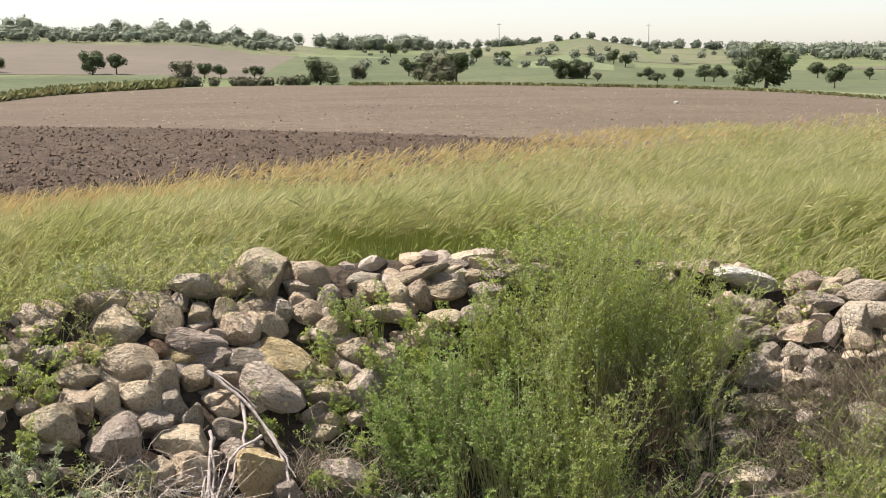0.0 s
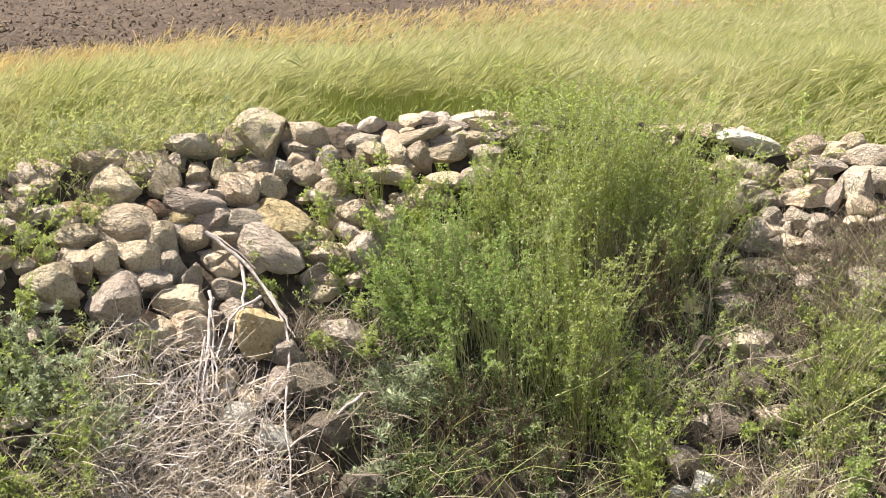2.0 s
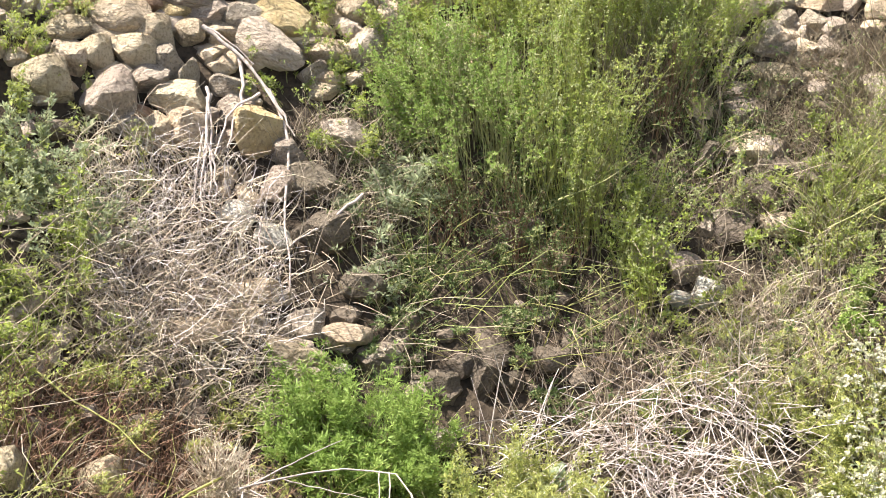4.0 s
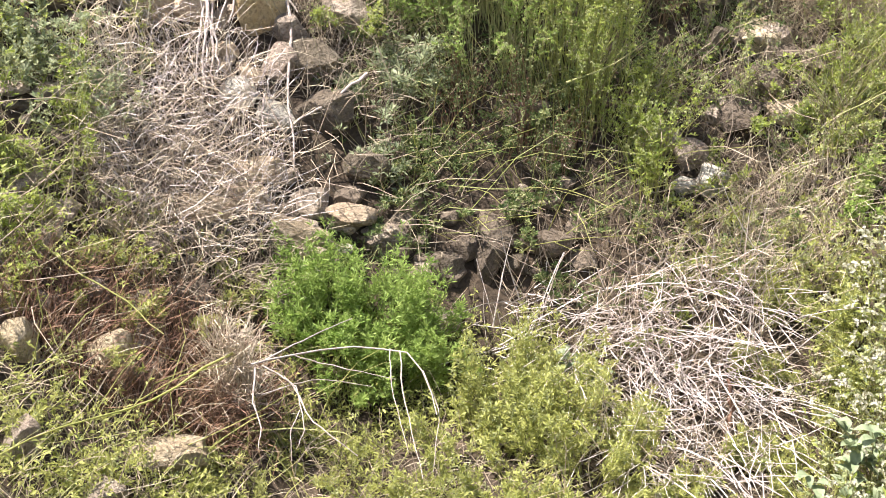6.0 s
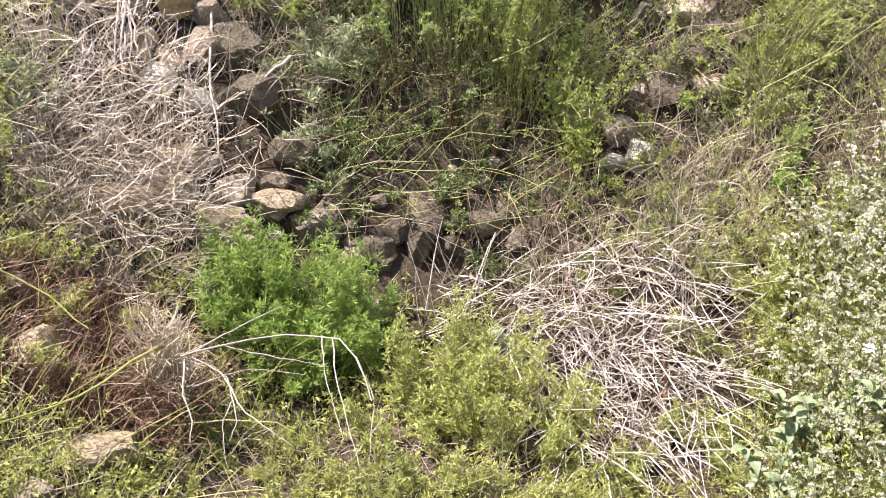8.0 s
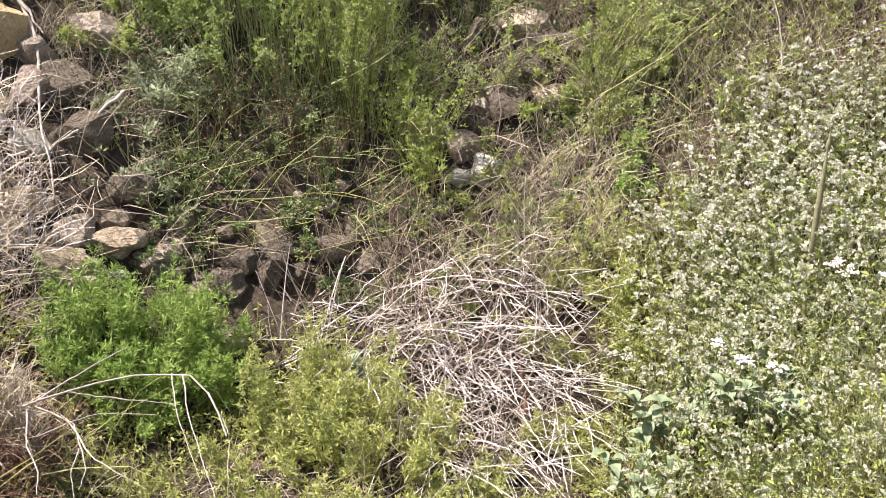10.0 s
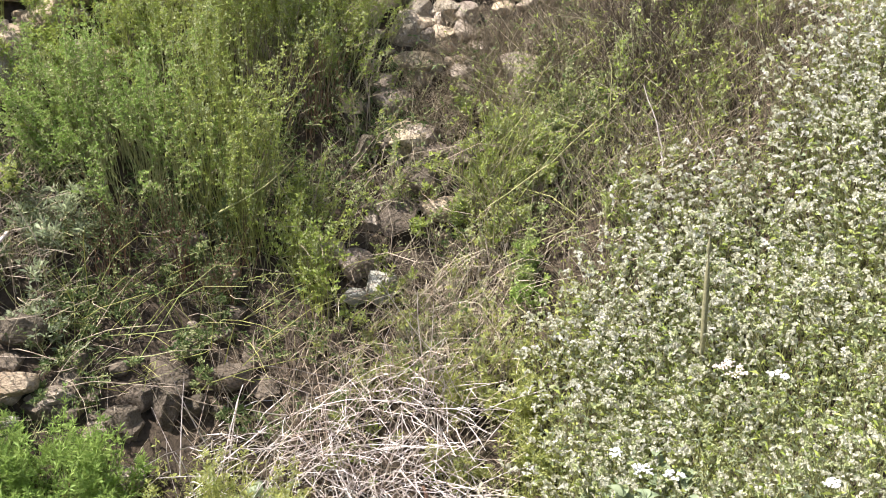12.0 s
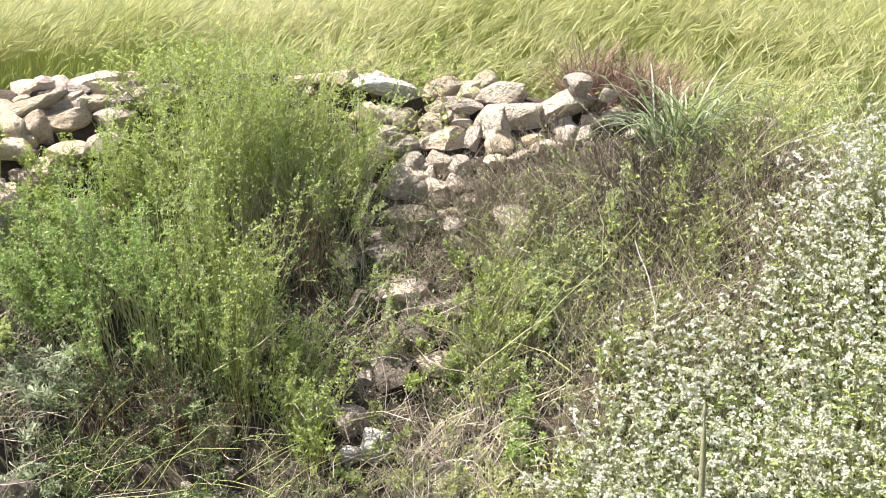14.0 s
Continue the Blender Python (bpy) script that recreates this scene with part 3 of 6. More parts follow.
stone(0.00, 5.38, 0.50, 0.19, 0.15, 0.12, 0, 0, TAN)
stone(0.15, 5.40, 0.52, 0.17, 0.14, 0.12, 8, -2, GREY)
stone(-0.11, 5.33, 0.45, 0.18, 0.15, 0.13, 0, 1, TAN)
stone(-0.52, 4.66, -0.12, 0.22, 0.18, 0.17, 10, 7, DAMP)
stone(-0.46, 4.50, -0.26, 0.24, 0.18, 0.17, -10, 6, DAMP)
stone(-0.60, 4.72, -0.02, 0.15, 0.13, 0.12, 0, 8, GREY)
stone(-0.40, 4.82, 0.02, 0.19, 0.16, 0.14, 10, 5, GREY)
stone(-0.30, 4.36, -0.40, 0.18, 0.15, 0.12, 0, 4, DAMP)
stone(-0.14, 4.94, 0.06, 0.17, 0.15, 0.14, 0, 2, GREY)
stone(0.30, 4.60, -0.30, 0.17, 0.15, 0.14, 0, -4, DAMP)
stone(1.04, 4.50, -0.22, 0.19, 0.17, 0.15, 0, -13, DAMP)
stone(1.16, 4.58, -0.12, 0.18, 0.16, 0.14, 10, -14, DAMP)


def blob(n, seed):
    r = np.random.default_rng(seed)
    bm = bmesh.new()
    bmesh.ops.create_icosphere(bm, subdivisions=1, radius=0.5)
    v = np.array([p.co[:] for p in bm.verts])
    f = np.array([[p.index for p in q.verts] for q in bm.faces])
    bm.free()
    return v, f


def scatter_mesh(name, v, f, places, sizes, mats, index=None, smooth=False, turn=True):
    """Many small pieces of one shape, joined: places (n, 3), sizes (n, 3)."""
    n = len(places)
    vs = np.repeat(v[None], n, 0) * (1 + (0.25 if len(v) < 20 else 0.03) * rng.standard_normal((n, len(v), 1))) * sizes[:, None, :]
    if turn:
        a, b = rng.uniform(0, math.tau, n), rng.uniform(-0.6, 0.6, n)
        ca, sa, cb, sb = np.cos(a)[:, None], np.sin(a)[:, None], np.cos(b)[:, None], np.sin(b)[:, None]
        x, y, z = vs[..., 0], vs[..., 1], vs[..., 2]
        x, z = x * cb - z * sb, x * sb + z * cb
        vs = np.stack([x * ca - y * sa, x * sa + y * ca, z], -1)
    vs += places[:, None, :]
    fs = f[None] + (np.arange(n) * len(v))[:, None, None]
    idx = None if index is None else np.repeat(index, len(f))
    return mesh_of(name, vs.reshape(-1, 3), fs.reshape(-1, f.shape[1]), mats, idx, smooth)


def on_ground(x, y):
    return np.array([ground_z(float(a), float(b)) for a, b in zip(x, y)])


PEB_V, PEB_F = blob(1, 1)
# broken stones that chink the heap and lie on the floor of the hollow
bm = bmesh.new()
bmesh.ops.create_icosphere(bm, subdivisions=2, radius=0.62)
for k in range(9):
    cut = Vector(rng.standard_normal(3)).normalized()
    for q in bm.verts:
        q.co -= cut * max(0, q.co.dot(cut) - 0.38) * 0.95
CHIP_V, CHIP_F = np.array([q.co[:] for q in bm.verts]), np.array([[q.index for q in g.verts] for g in bm.faces])
bm.free()
n = 1500
ux, uy = rng.uniform(-2.0, 2.6, n), rng.uniform(3.3, 5.75, n)
keep = [0.42 < bowl(a, b)[0] < 1.08 and not (-0.72 < a < 0.2 and 4.3 < b < 5.0) and not (-1.3 < a < -0.6 and 4.3 < b < 4.55) and ((-1.75 < a < 0.14 and b > 4.45) or (a > 0.95 and b > 4.5) or (b < 4.4 and a < 0.5 and (a * 53.7) % 1 < 0.85) or (bowl(a, b)[0] > 0.95 and not 0.3 < a < 1.0)) and not (a > 1.5 and b < 4.8) for a, b in zip(ux, uy)]
ux, uy = ux[keep], uy[keep]
us = rng.uniform(0.05, 0.15, (len(ux), 1)) * rng.uniform(0.7, 1.3, (len(ux), 3)) * np.where(uy > 4.45, 1.0, 0.85)[:, None] * (1.0, 1.0, 0.7)
# low and right-slope pieces mostly get the stone colour with shade in it
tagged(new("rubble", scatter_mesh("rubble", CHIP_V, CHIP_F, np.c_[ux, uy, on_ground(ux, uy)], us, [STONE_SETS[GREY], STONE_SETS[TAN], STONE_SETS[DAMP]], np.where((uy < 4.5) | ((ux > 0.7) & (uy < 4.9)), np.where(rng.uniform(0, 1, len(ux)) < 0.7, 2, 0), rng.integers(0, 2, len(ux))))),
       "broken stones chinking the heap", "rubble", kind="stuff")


# ---- plants ----
def bend(base, tip, lift, k):
    """Curves (n, k, 3) from base to tip over a middle point raised by lift."""
    t = np.linspace(0, 1, k)[None, :, None]
    mid = (base + tip) / 2 + lift
    return (1 - t) ** 2 * base[:, None] + 2 * t * (1 - t) * mid[:, None] + t ** 2 * tip[:, None]


def tubes(curves, radius, sides=3):
    """Tapering tubes along curves: verts and quads."""
    n, k, _ = curves.shape
    tang = np.gradient(curves, axis=1)
    tang /= np.linalg.norm(tang, axis=2, keepdims=True) + 1e-9
    up = np.where(np.abs(tang[..., 2:3]) > 0.9, np.array([1.0, 0, 0]), np.array([0, 0, 1.0]))
    s = np.cross(tang, up)
    s /= np.linalg.norm(s, axis=2, keepdims=True) + 1e-9
    b = np.cross(tang, s)
    rad = radius[:, None] * np.linspace(1, 0.4, k)[None]
    ang = np.arange(sides) * math.tau / sides
    vs = curves[:, :, None] + rad[..., None, None] * (np.cos(ang)[None, None, :, None] * s[:, :, None] + np.sin(ang)[None, None, :, None] * b[:, :, None])
    i = (np.arange(n) * k * sides)[:, None, None] + (np.arange(k - 1) * sides)[None, :, None] + np.arange(sides)[None, None]
    j = (np.arange(n) * k * sides)[:, None, None] + (np.arange(k - 1) * sides)[None, :, None] + ((np.arange(sides) + 1) % sides)[None, None]
    return vs.reshape(-1, 3), np.stack([i, j, j + sides, i + sides], -1).reshape(-1, 4)


def blades(base, way, length, width, droop=0.3):
    """Pointed leaves folded along the midrib."""
    n = len(base)
    way = way / (np.linalg.norm(way, axis=1, keepdims=True) + 1e-9)
    side = np.cross(way, rng.standard_normal((n, 3)))
    side /= np.linalg.norm(side, axis=1, keepdims=True) + 1e-9
    nrm = np.cross(side, way)
    L, W = length[:, None], width[:, None] * 0.5
    down = np.array([0, 0, -1.0]) * droop * L
    b1 = base + way * L * 0.45 + side * W + nrm * W * 0.5
    b2 = base + way * L * 0.45 - side * W + nrm * W * 0.5
    e = base + way * L + down
    vs = np.stack([base, b1, e, b2], 1).reshape(-1, 3)
    o = (np.arange(n) * 4)[:, None]
    fs = np.stack([np.hstack([o, o + 1, o + 2]), np.hstack([o, o + 2, o + 3])], 1).reshape(-1, 3)
    return vs, fs


OCT_V = np.array([(1, 0, 0), (-1, 0, 0), (0, 1, 0), (0, -1, 0), (0, 0, 1.3), (0, 0, -1)], float) * 0.5
OCT_F = np.array([(0, 2, 4), (2, 1, 4), (1, 3, 4), (3, 0, 4), (2, 0, 5), (1, 2, 5), (3, 1, 5), (0, 3, 5)])


def along(cv, s, t):
    """Points at share t of the curves s."""
    k = cv.shape[1] - 1
    i = np.minimum((t * k).astype(int), k - 1)
    w = (t * k - i)[:, None]
    return cv[s, i] * (1 - w) + cv[s, i + 1] * w


def herb(name, label, category, x, y, h, r, stems, leaves, leaf, mat_stem, mat_leaf, heads=0, head=0.0055, mat_head=None, lean=(0.0, 0.0), group="", stem_r=0.0021, wide=0.36, low=0.25, sink=0.03, dome=0.45, splay=0.55, twiggy=0.05):
    """A leafy plant: wavering shoots from one root, whorls of small folded leaves on them and on short side shoots, seed knots towards the tips."""
    stems = max(12, int(stems * 0.62))
    ob = empty(name, x, y, ground_z(x, y) - sink, label, category, group)
    plumes = max(6, stems // 4)
    mine = rng.integers(0, plumes, stems)
    a, q = rng.uniform(0, math.tau, plumes)[mine], np.sqrt(rng.uniform(0, 1, plumes))[mine]
    root = np.c_[np.cos(a) * q * r * 0.6, np.sin(a) * q * r * 0.6, np.zeros(stems)] + rng.normal(0, 0.015, (stems, 3)) * (1, 1, 0)
    root[:, 2] = on_ground(x + root[:, 0], y + root[:, 1]) - ground_z(x, y)
    hh = h * rng.uniform(0.55, 1.12, plumes)[mine] * rng.uniform(0.72, 1.0, stems) * (1 - dome * q ** 2)
    drift = rng.normal(0, 0.09, (plumes, 2))[mine] * h + rng.normal(0, 0.025 * h + 0.008, (stems, 2))
    tip = root + np.c_[np.cos(a) * q * r * splay + lean[0] * hh + drift[:, 0], np.sin(a) * q * r * splay + lean[1] * hh + drift[:, 1], hh]
    cv = bend(root, tip, np.c_[rng.normal(0, 0.07, (plumes, 2))[mine] * h + rng.normal(0, 0.02, (stems, 2)) * h, 0.10 * hh], 6)
    cv[:, 1:] += rng.normal(0, 0.007, (stems, 5, 3)) * min(1.5, h / 0.3)
    v, f = tubes(cv[:, [0, 2, 3, 5]], stem_r * rng.uniform(0.6, 1.15, stems))
    part("stemwork", mesh_of("stemwork", v, f, mat_stem), ob, kind="stuff")
    if leaves:
        n = max(6, leaves // 6)
        s, t = rng.integers(0, stems, n), low + (1 - low) * rng.uniform(0, 1, n) ** 0.85
        p0 = along(cv, s, t)
        out = np.c_[np.cos(a[s]), np.sin(a[s]), np.full(n, 0.9)] * 0.5 + rng.standard_normal((n, 3)) * (0.7, 0.7, 0.4)
        out /= np.linalg.norm(out, axis=1, keepdims=True)
        reach = np.where(rng.uniform(0, 1, n) < 0.5, 0.15 * leaf, 0.5 * leaf + twiggy * h * (1.2 - t) * rng.uniform(0.3, 1.6, n))
        p1 = p0 + out * reach[:, None]
        far = reach > 0.4 * leaf
        if far.any():
            v, f = tubes(np.stack([p0[far], p1[far]], 1), np.full(int(far.sum()), stem_r * 0.45))
            part("twigwork", mesh_of("twigwork", v, f, mat_stem), ob, kind="stuff")
        k = np.repeat(np.arange(n), 6)
        ring = rng.standard_normal((6 * n, 3))
        ring /= np.linalg.norm(ring, axis=1, keepdims=True)
        way = ring * (0.8, 0.8, 0.5) + out[k] * 0.35 + (0, 0, 0.5)
        L = leaf * rng.uniform(0.5, 1.15, 6 * n)
        v, f = blades(p1[k] + ring * leaf * 0.12, way, L, L * wide, 0.15)
        part("foliage", mesh_of("foliage", v, f, mat_leaf), ob, kind="stuff")
    if heads:
        s, t = rng.integers(0, stems, heads), 1 - 0.4 * rng.uniform(0, 1, heads) ** 1.3
        p = np.repeat(along(cv, s, t), 3, 0) + rng.normal(0, head * 0.8, (3 * heads, 3))
        L = head * 1.6 * rng.uniform(0.6, 1.4, 3 * heads)
        v, f = blades(p, rng.standard_normal((3 * heads, 3)) + (0, 0, 0.4), L, L * 0.6)
        part("seed_spray", mesh_of("seed_spray", v, f, mat_head or SEED), ob, kind="stuff")
    return ob


def tangle(name, label, category, x, y, rx, ry, count, length, mat, rad=0.0013, up=0.3, flat=0.5, group="", leanx=0.0, leany=0.0, kind="", height=0.0, curl=0.16, singles=0, spread=0.6, spread_y=0.6):
    """A mat of dry stalks lying over one another."""
    ob = empty(name, x, y, ground_z(x, y), label, category, group)
    if kind:
        ob["kind"] = kind
    a, q = rng.uniform(0, math.tau, count), np.sqrt(rng.uniform(0, 1, count))
    bx, by = x + np.cos(a) * q * rx, y + np.sin(a) * q * ry
    gz = on_ground(bx, by)
    base = np.c_[bx - x, by - y, gz - ground_z(x, y) + rng.uniform(-0.01, 0.03, count) + height * rng.uniform(0, 1, count)]
    L = length * rng.uniform(0.35, 1.15, count)
    way = np.c_[rng.normal(leanx, spread, count), rng.normal(leany, spread_y, count), np.abs(rng.normal(up, flat, count))]
    way /= np.linalg.norm(way, axis=1, keepdims=True)
    tip = base + way * L[:, None]
    g2 = on_ground(x + tip[:, 0], y + tip[:, 1]) - ground_z(x, y)
    tip[:, 2] = np.maximum(tip[:, 2], g2 + 0.005)
    lift = np.c_[rng.normal(0, curl, (count, 2)), rng.normal(0.75 * curl, 0.75 * curl, count)] * L[:, None]
    cv = bend(base, tip, lift, 4)
    for k in range(singles):
        v, f = tubes(cv[k:k + 1], np.array([rad * 1.35]), 5)
        part("stalk", mesh_of("stalk", v, f, mat, None, True), ob)
    v, f = tubes(cv[singles:], rad * rng.uniform(0.6, 1.5, count - singles))
    part("stalk_mat", mesh_of("stalk_mat", v, f, mat), ob, kind="stuff")
    return ob


weed = "lush pale green weeds with thin stems and seed clusters growing over the stones"
G1 = "weeds in the hollow"
# the large weed clump on the far slope
LUSH = "bright green leafy weed clump against the stone heap"
TALL = "tall lime green weed stems hiding the rim stones"
# foot plants: the clump's shadow is put into their darkened leaf colour
DARK = "green leafy weeds toned dark for shade at the foot of the clump"
DRY = "thin green weeds with brown dry stems on the slope"
# place, height, spread, shoots, leaves, colours, lean
for lx, ly, lh, lr, ns, nl, ms, ml, ln, lab in (
        (0.10, 4.82, 0.70, 0.20, 110, 4200, STEM_GREEN, LEAF_BRIGHT, (-0.10, -0.08), LUSH), (-0.03, 4.86, 0.44, 0.15, 80, 2400, STEM_GREEN, LEAF_BRIGHT, (-0.2, 0.0), LUSH), (0.28, 4.74, 0.80, 0.18, 90, 4200, STEM_GREEN, LEAF_BRIGHT, (0.0, -0.12), LUSH),
        (-0.08, 5.00, 0.46, 0.17, 90, 2600, STEM_GREEN, LEAF_BRIGHT, (-0.12, -0.05), LUSH), (0.06, 4.92, 0.58, 0.18, 100, 3000, STEM_GREEN, LEAF_BRIGHT, (-0.05, -0.05), LUSH), (-0.16, 4.90, 0.36, 0.15, 70, 1800, STEM_GREEN, LEAF_BRIGHT, (-0.2, -0.05), LUSH), (0.02, 5.22, 0.34, 0.18, 60, 1500, LIME_STEM, LEAF_LIME, (-0.05, -0.1), LUSH), (0.16, 5.24, 0.36, 0.16, 60, 1500, LIME_STEM, LEAF_LIME, (0.0, -0.1), LUSH), (-0.12, 5.28, 0.26, 0.14, 40, 900, LIME_STEM, LEAF_LIME, (-0.05, -0.2), LUSH),
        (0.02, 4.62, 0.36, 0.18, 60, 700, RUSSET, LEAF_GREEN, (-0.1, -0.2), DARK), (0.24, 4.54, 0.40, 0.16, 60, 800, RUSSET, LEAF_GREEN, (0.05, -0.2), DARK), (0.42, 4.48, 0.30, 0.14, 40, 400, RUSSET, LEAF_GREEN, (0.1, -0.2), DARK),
        (0.44, 4.66, 0.96, 0.15, 80, 3400, LIME_STEM, LEAF_LIME, (0.02, -0.08), TALL), (0.54, 4.58, 0.60, 0.11, 50, 1700, LIME_STEM, LEAF_LIME, (0.06, -0.08), TALL), (0.66, 4.50, 0.38, 0.10, 40, 1100, LIME_STEM, LEAF_LIME, (0.12, -0.1), TALL),
        (0.27, 5.04, 0.54, 0.18, 60, 1500, LIME_STEM, LEAF_LIME, (-0.08, 0.0), TALL), (0.06, 5.06, 0.36, 0.18, 40, 900, STEM_GREEN, LEAF_LIME, (-0.15, 0.0), LUSH), (-0.12, 5.00, 0.36, 0.18, 50, 1300, STEM_GREEN, LEAF_LIME, (-0.1, -0.1), LUSH),
        (0.50, 5.02, 0.80, 0.18, 90, 3400, LIME_STEM, LEAF_LIME, (0.0, -0.02), TALL), (0.64, 5.10, 0.74, 0.20, 100, 3800, LIME_STEM, LEAF_LIME, (0.04, 0.0), TALL), (0.82, 5.12, 0.66, 0.18, 90, 2800, LIME_STEM, LEAF_LIME, (0.15, 0.0), TALL),
        (0.97, 5.08, 0.54, 0.18, 90, 1900, STEM_GREEN, LEAF_LIME, (0.15, -0.06), DRY), (1.08, 5.12, 0.40, 0.18, 60, 1000, STEM_GREEN, LEAF_LIME, (0.2, 0.0), DRY), (0.84, 4.90, 0.46, 0.16, 70, 600, RUSSET, LEAF_GREEN, (0.1, -0.1), DRY),
        (0.90, 5.00, 0.52, 0.15, 70, 1700, STEM_GREEN, LEAF_LIME, (0.12, -0.04), TALL), (1.00, 4.86, 0.40, 0.18, 60, 700, HAY, LEAF_LIME, (0.1, -0.05), DRY), (0.75, 5.30, 0.40, 0.30, 90, 2400, STEM_GREEN, LEAF_LIME, (0.1, 0.0), TALL), (1.12, 5.26, 0.28, 0.26, 60, 1200, STEM_GREEN, LEAF_LIME, (0.1, 0.0), DRY), (0.40, 5.30, 0.42, 0.24, 70, 1700, LIME_STEM, LEAF_LIME, (0.0, 0.0), TALL)):
    herb("weed_clump", lab, "weed", lx, ly, lh * (1.22 if lab == TALL else 1.08), lr, int(ns * (1.8 if lab == TALL else 1.4)), int(nl * 2.1), 0.0125, ms, ml, int(nl * (0.28 if lab == TALL else 0.12)), 0.0055, SEED, ln, G1, dome=0.3 if lab == TALL else 0.4, low=0.5 if lab == TALL else (0.56 if lab == LUSH else 0.4))
tangle("dry_brushwood", "dark dry stems inside the weed clump", "brushwood", 0.74, 4.96, 0.16, 0.12, 260, 0.40, UMBER, 0.0012, 1.4, 0.3, singles=30)
herb("weed_column", "slender upright green weed clump near the floor", "weed", 0.72, 4.36, 0.50, 0.11, 100, 2600, 0.018, LIME_STEM, LEAF_LIME, 500, 0.0055, SEED, (0, 0), G1, dome=0.2)
herb("weed_clump", "small bright green weed clump on the slope", "weed", 1.37, 4.05, 0.20, 0.11, 40, 700, 0.022, STEM_GREEN, LEAF_BRIGHT, 0, 0.0055, SEED, (0, 0), G1)
# the bank below the heap, the heap and the verge behind it
for px, py, ph, pr, ns, nl, lf, ms, ml, lab in (
        (-1.44, 4.32, 0.32, 0.22, 110, 2200, 0.026, STEM_GREEN, LEAF_GREY, "grey-green leafy weeds on the bank"), (-1.34, 4.14, 0.32, 0.20, 100, 1900, 0.026, STEM_GREEN, LEAF_GREY, "grey-green leafy weeds on the bank"), (-1.18, 4.24, 0.30, 0.16, 60, 700, 0.020, HAY_PALE, LEAF_GREY, "pale weeds rising through the dry grass"),
        (-1.22, 4.06, 0.40, 0.10, 50, 900, 0.020, LIME_STEM, LEAF_LIME, "slender pale green weeds rising from the dry grass"), (-1.56, 4.00, 0.30, 0.20, 90, 1500, 0.024, STEM_GREEN, LEAF_LIME, "mid green leafy weeds on the bank"),
        (-1.30, 3.78, 0.26, 0.24, 100, 1500, 0.019, HAY, LEAF_LIME, "pale weeds with dry stems on the bank"), (-1.08, 3.80, 0.24, 0.18, 80, 900, 0.019, HAY, LEAF_LIME, "pale weeds with dry stems on the bank"), (-1.50, 3.55, 0.26, 0.24, 90, 1500, 0.020, STEM_GREEN, LEAF_LIME, "pale green weeds on the bank"),
        (-1.62, 4.78, 0.26, 0.18, 80, 1500, 0.019, LIME_STEM, LEAF_LIME, "lime green weeds beside the heap"), (-1.58, 4.58, 0.22, 0.18, 70, 1200, 0.019, LIME_STEM, LEAF_LIME, "lime green weeds beside the heap"), (-1.70, 4.98, 0.28, 0.18, 80, 1500, 0.019, STEM_GREEN, LEAF_PALE, "pale green weeds beside the heap"),
        (-1.75, 5.35, 0.40, 0.40, 130, 2800, 0.019, HAY_PALE, LEAF_GREY, "pale green weeds behind the heap"), (-1.48, 5.42, 0.34, 0.26, 100, 1900, 0.019, HAY_PALE, LEAF_GREY, "pale grey-green weeds behind the rim stones"), (-1.30, 5.66, 0.36, 0.34, 110, 2000, 0.019, HAY_PALE, LEAF_PALE, "pale green weeds behind the rim stones"),
        (-2.25, 5.15, 0.34, 0.40, 120, 2300, 0.019, STEM_GREEN, LEAF_PALE, "lime green weeds at the field edge"), (-1.02, 5.62, 0.30, 0.2, 60, 900, 0.019, HAY_PALE, LEAF_GREY, "pale grey-green weeds behind the rim stones")):
    herb("weed_clump", lab, "weed", px, py, ph, pr, ns, nl, lf, ms, ml, nl // 4, 0.0055, SEED, (0.05, -0.05), G1)
for px, py, ph, pr, ns, nl, ml, ln, lab in (
        (-0.46, 5.22, 0.20, 0.14, 40, 520, LEAF_LIME, (0, -0.3), "thin green weed sprig between the stones"), (-0.40, 5.34, 0.20, 0.14, 46, 640, LEAF_LIME, (0, -0.3), "thin green weed sprig between the stones"), (-0.30, 5.30, 0.24, 0.16, 50, 800, LEAF_LIME, (0, -0.3), "pale weed sprig over the rim stones"),
        (-0.50, 5.10, 0.18, 0.12, 40, 480, LEAF_LIME, (-0.1, -0.4), "thin green weed sprig between the stones"), (-0.22, 5.12, 0.24, 0.16, 50, 900, LEAF_LIME, (-0.1, -0.3), "lime weed sprig beside the clump"),
        (-0.46, 4.92, 0.16, 0.18, 60, 1000, LEAF_LIME, (0.0, -0.5), "lime weed trailing over the stones"), (-0.30, 4.92, 0.18, 0.20, 60, 1100, LEAF_LIME, (-0.1, -0.5), "lime weed trailing over the stones"), (-0.62, 4.97, 0.10, 0.14, 30, 400, LEAF_LIME, (0, -0.5), "thin green weed sprig at the foot of the stones"),
        (-0.76, 4.98, 0.10, 0.10, 20, 240, LEAF_LIME, (0, -0.4), "thin green weed sprig between the stones"), (-1.40, 5.06, 0.16, 0.18, 40, 560, LEAF_PALE, (0.2, -0.3), "thin green weed sprig over the heap"), (-1.46, 4.95, 0.14, 0.16, 34, 420, LEAF_PALE, (0.3, -0.2), "thin green weed sprig over the heap"),
        (-1.28, 4.62, 0.14, 0.16, 40, 300, LEAF_PALE, (0.1, -0.3), "dry weed sprig over the foot of the heap"), (-1.10, 4.56, 0.12, 0.16, 40, 260, LEAF_PALE, (0.1, -0.3), "dry weed sprig over the foot of the heap")):
    herb("weed_sprig", lab, "weed", px, py, ph + 0.06, pr, ns, nl, 0.019, LIME_STEM, ml, nl // 4, 0.0055, SEED, ln, G1)
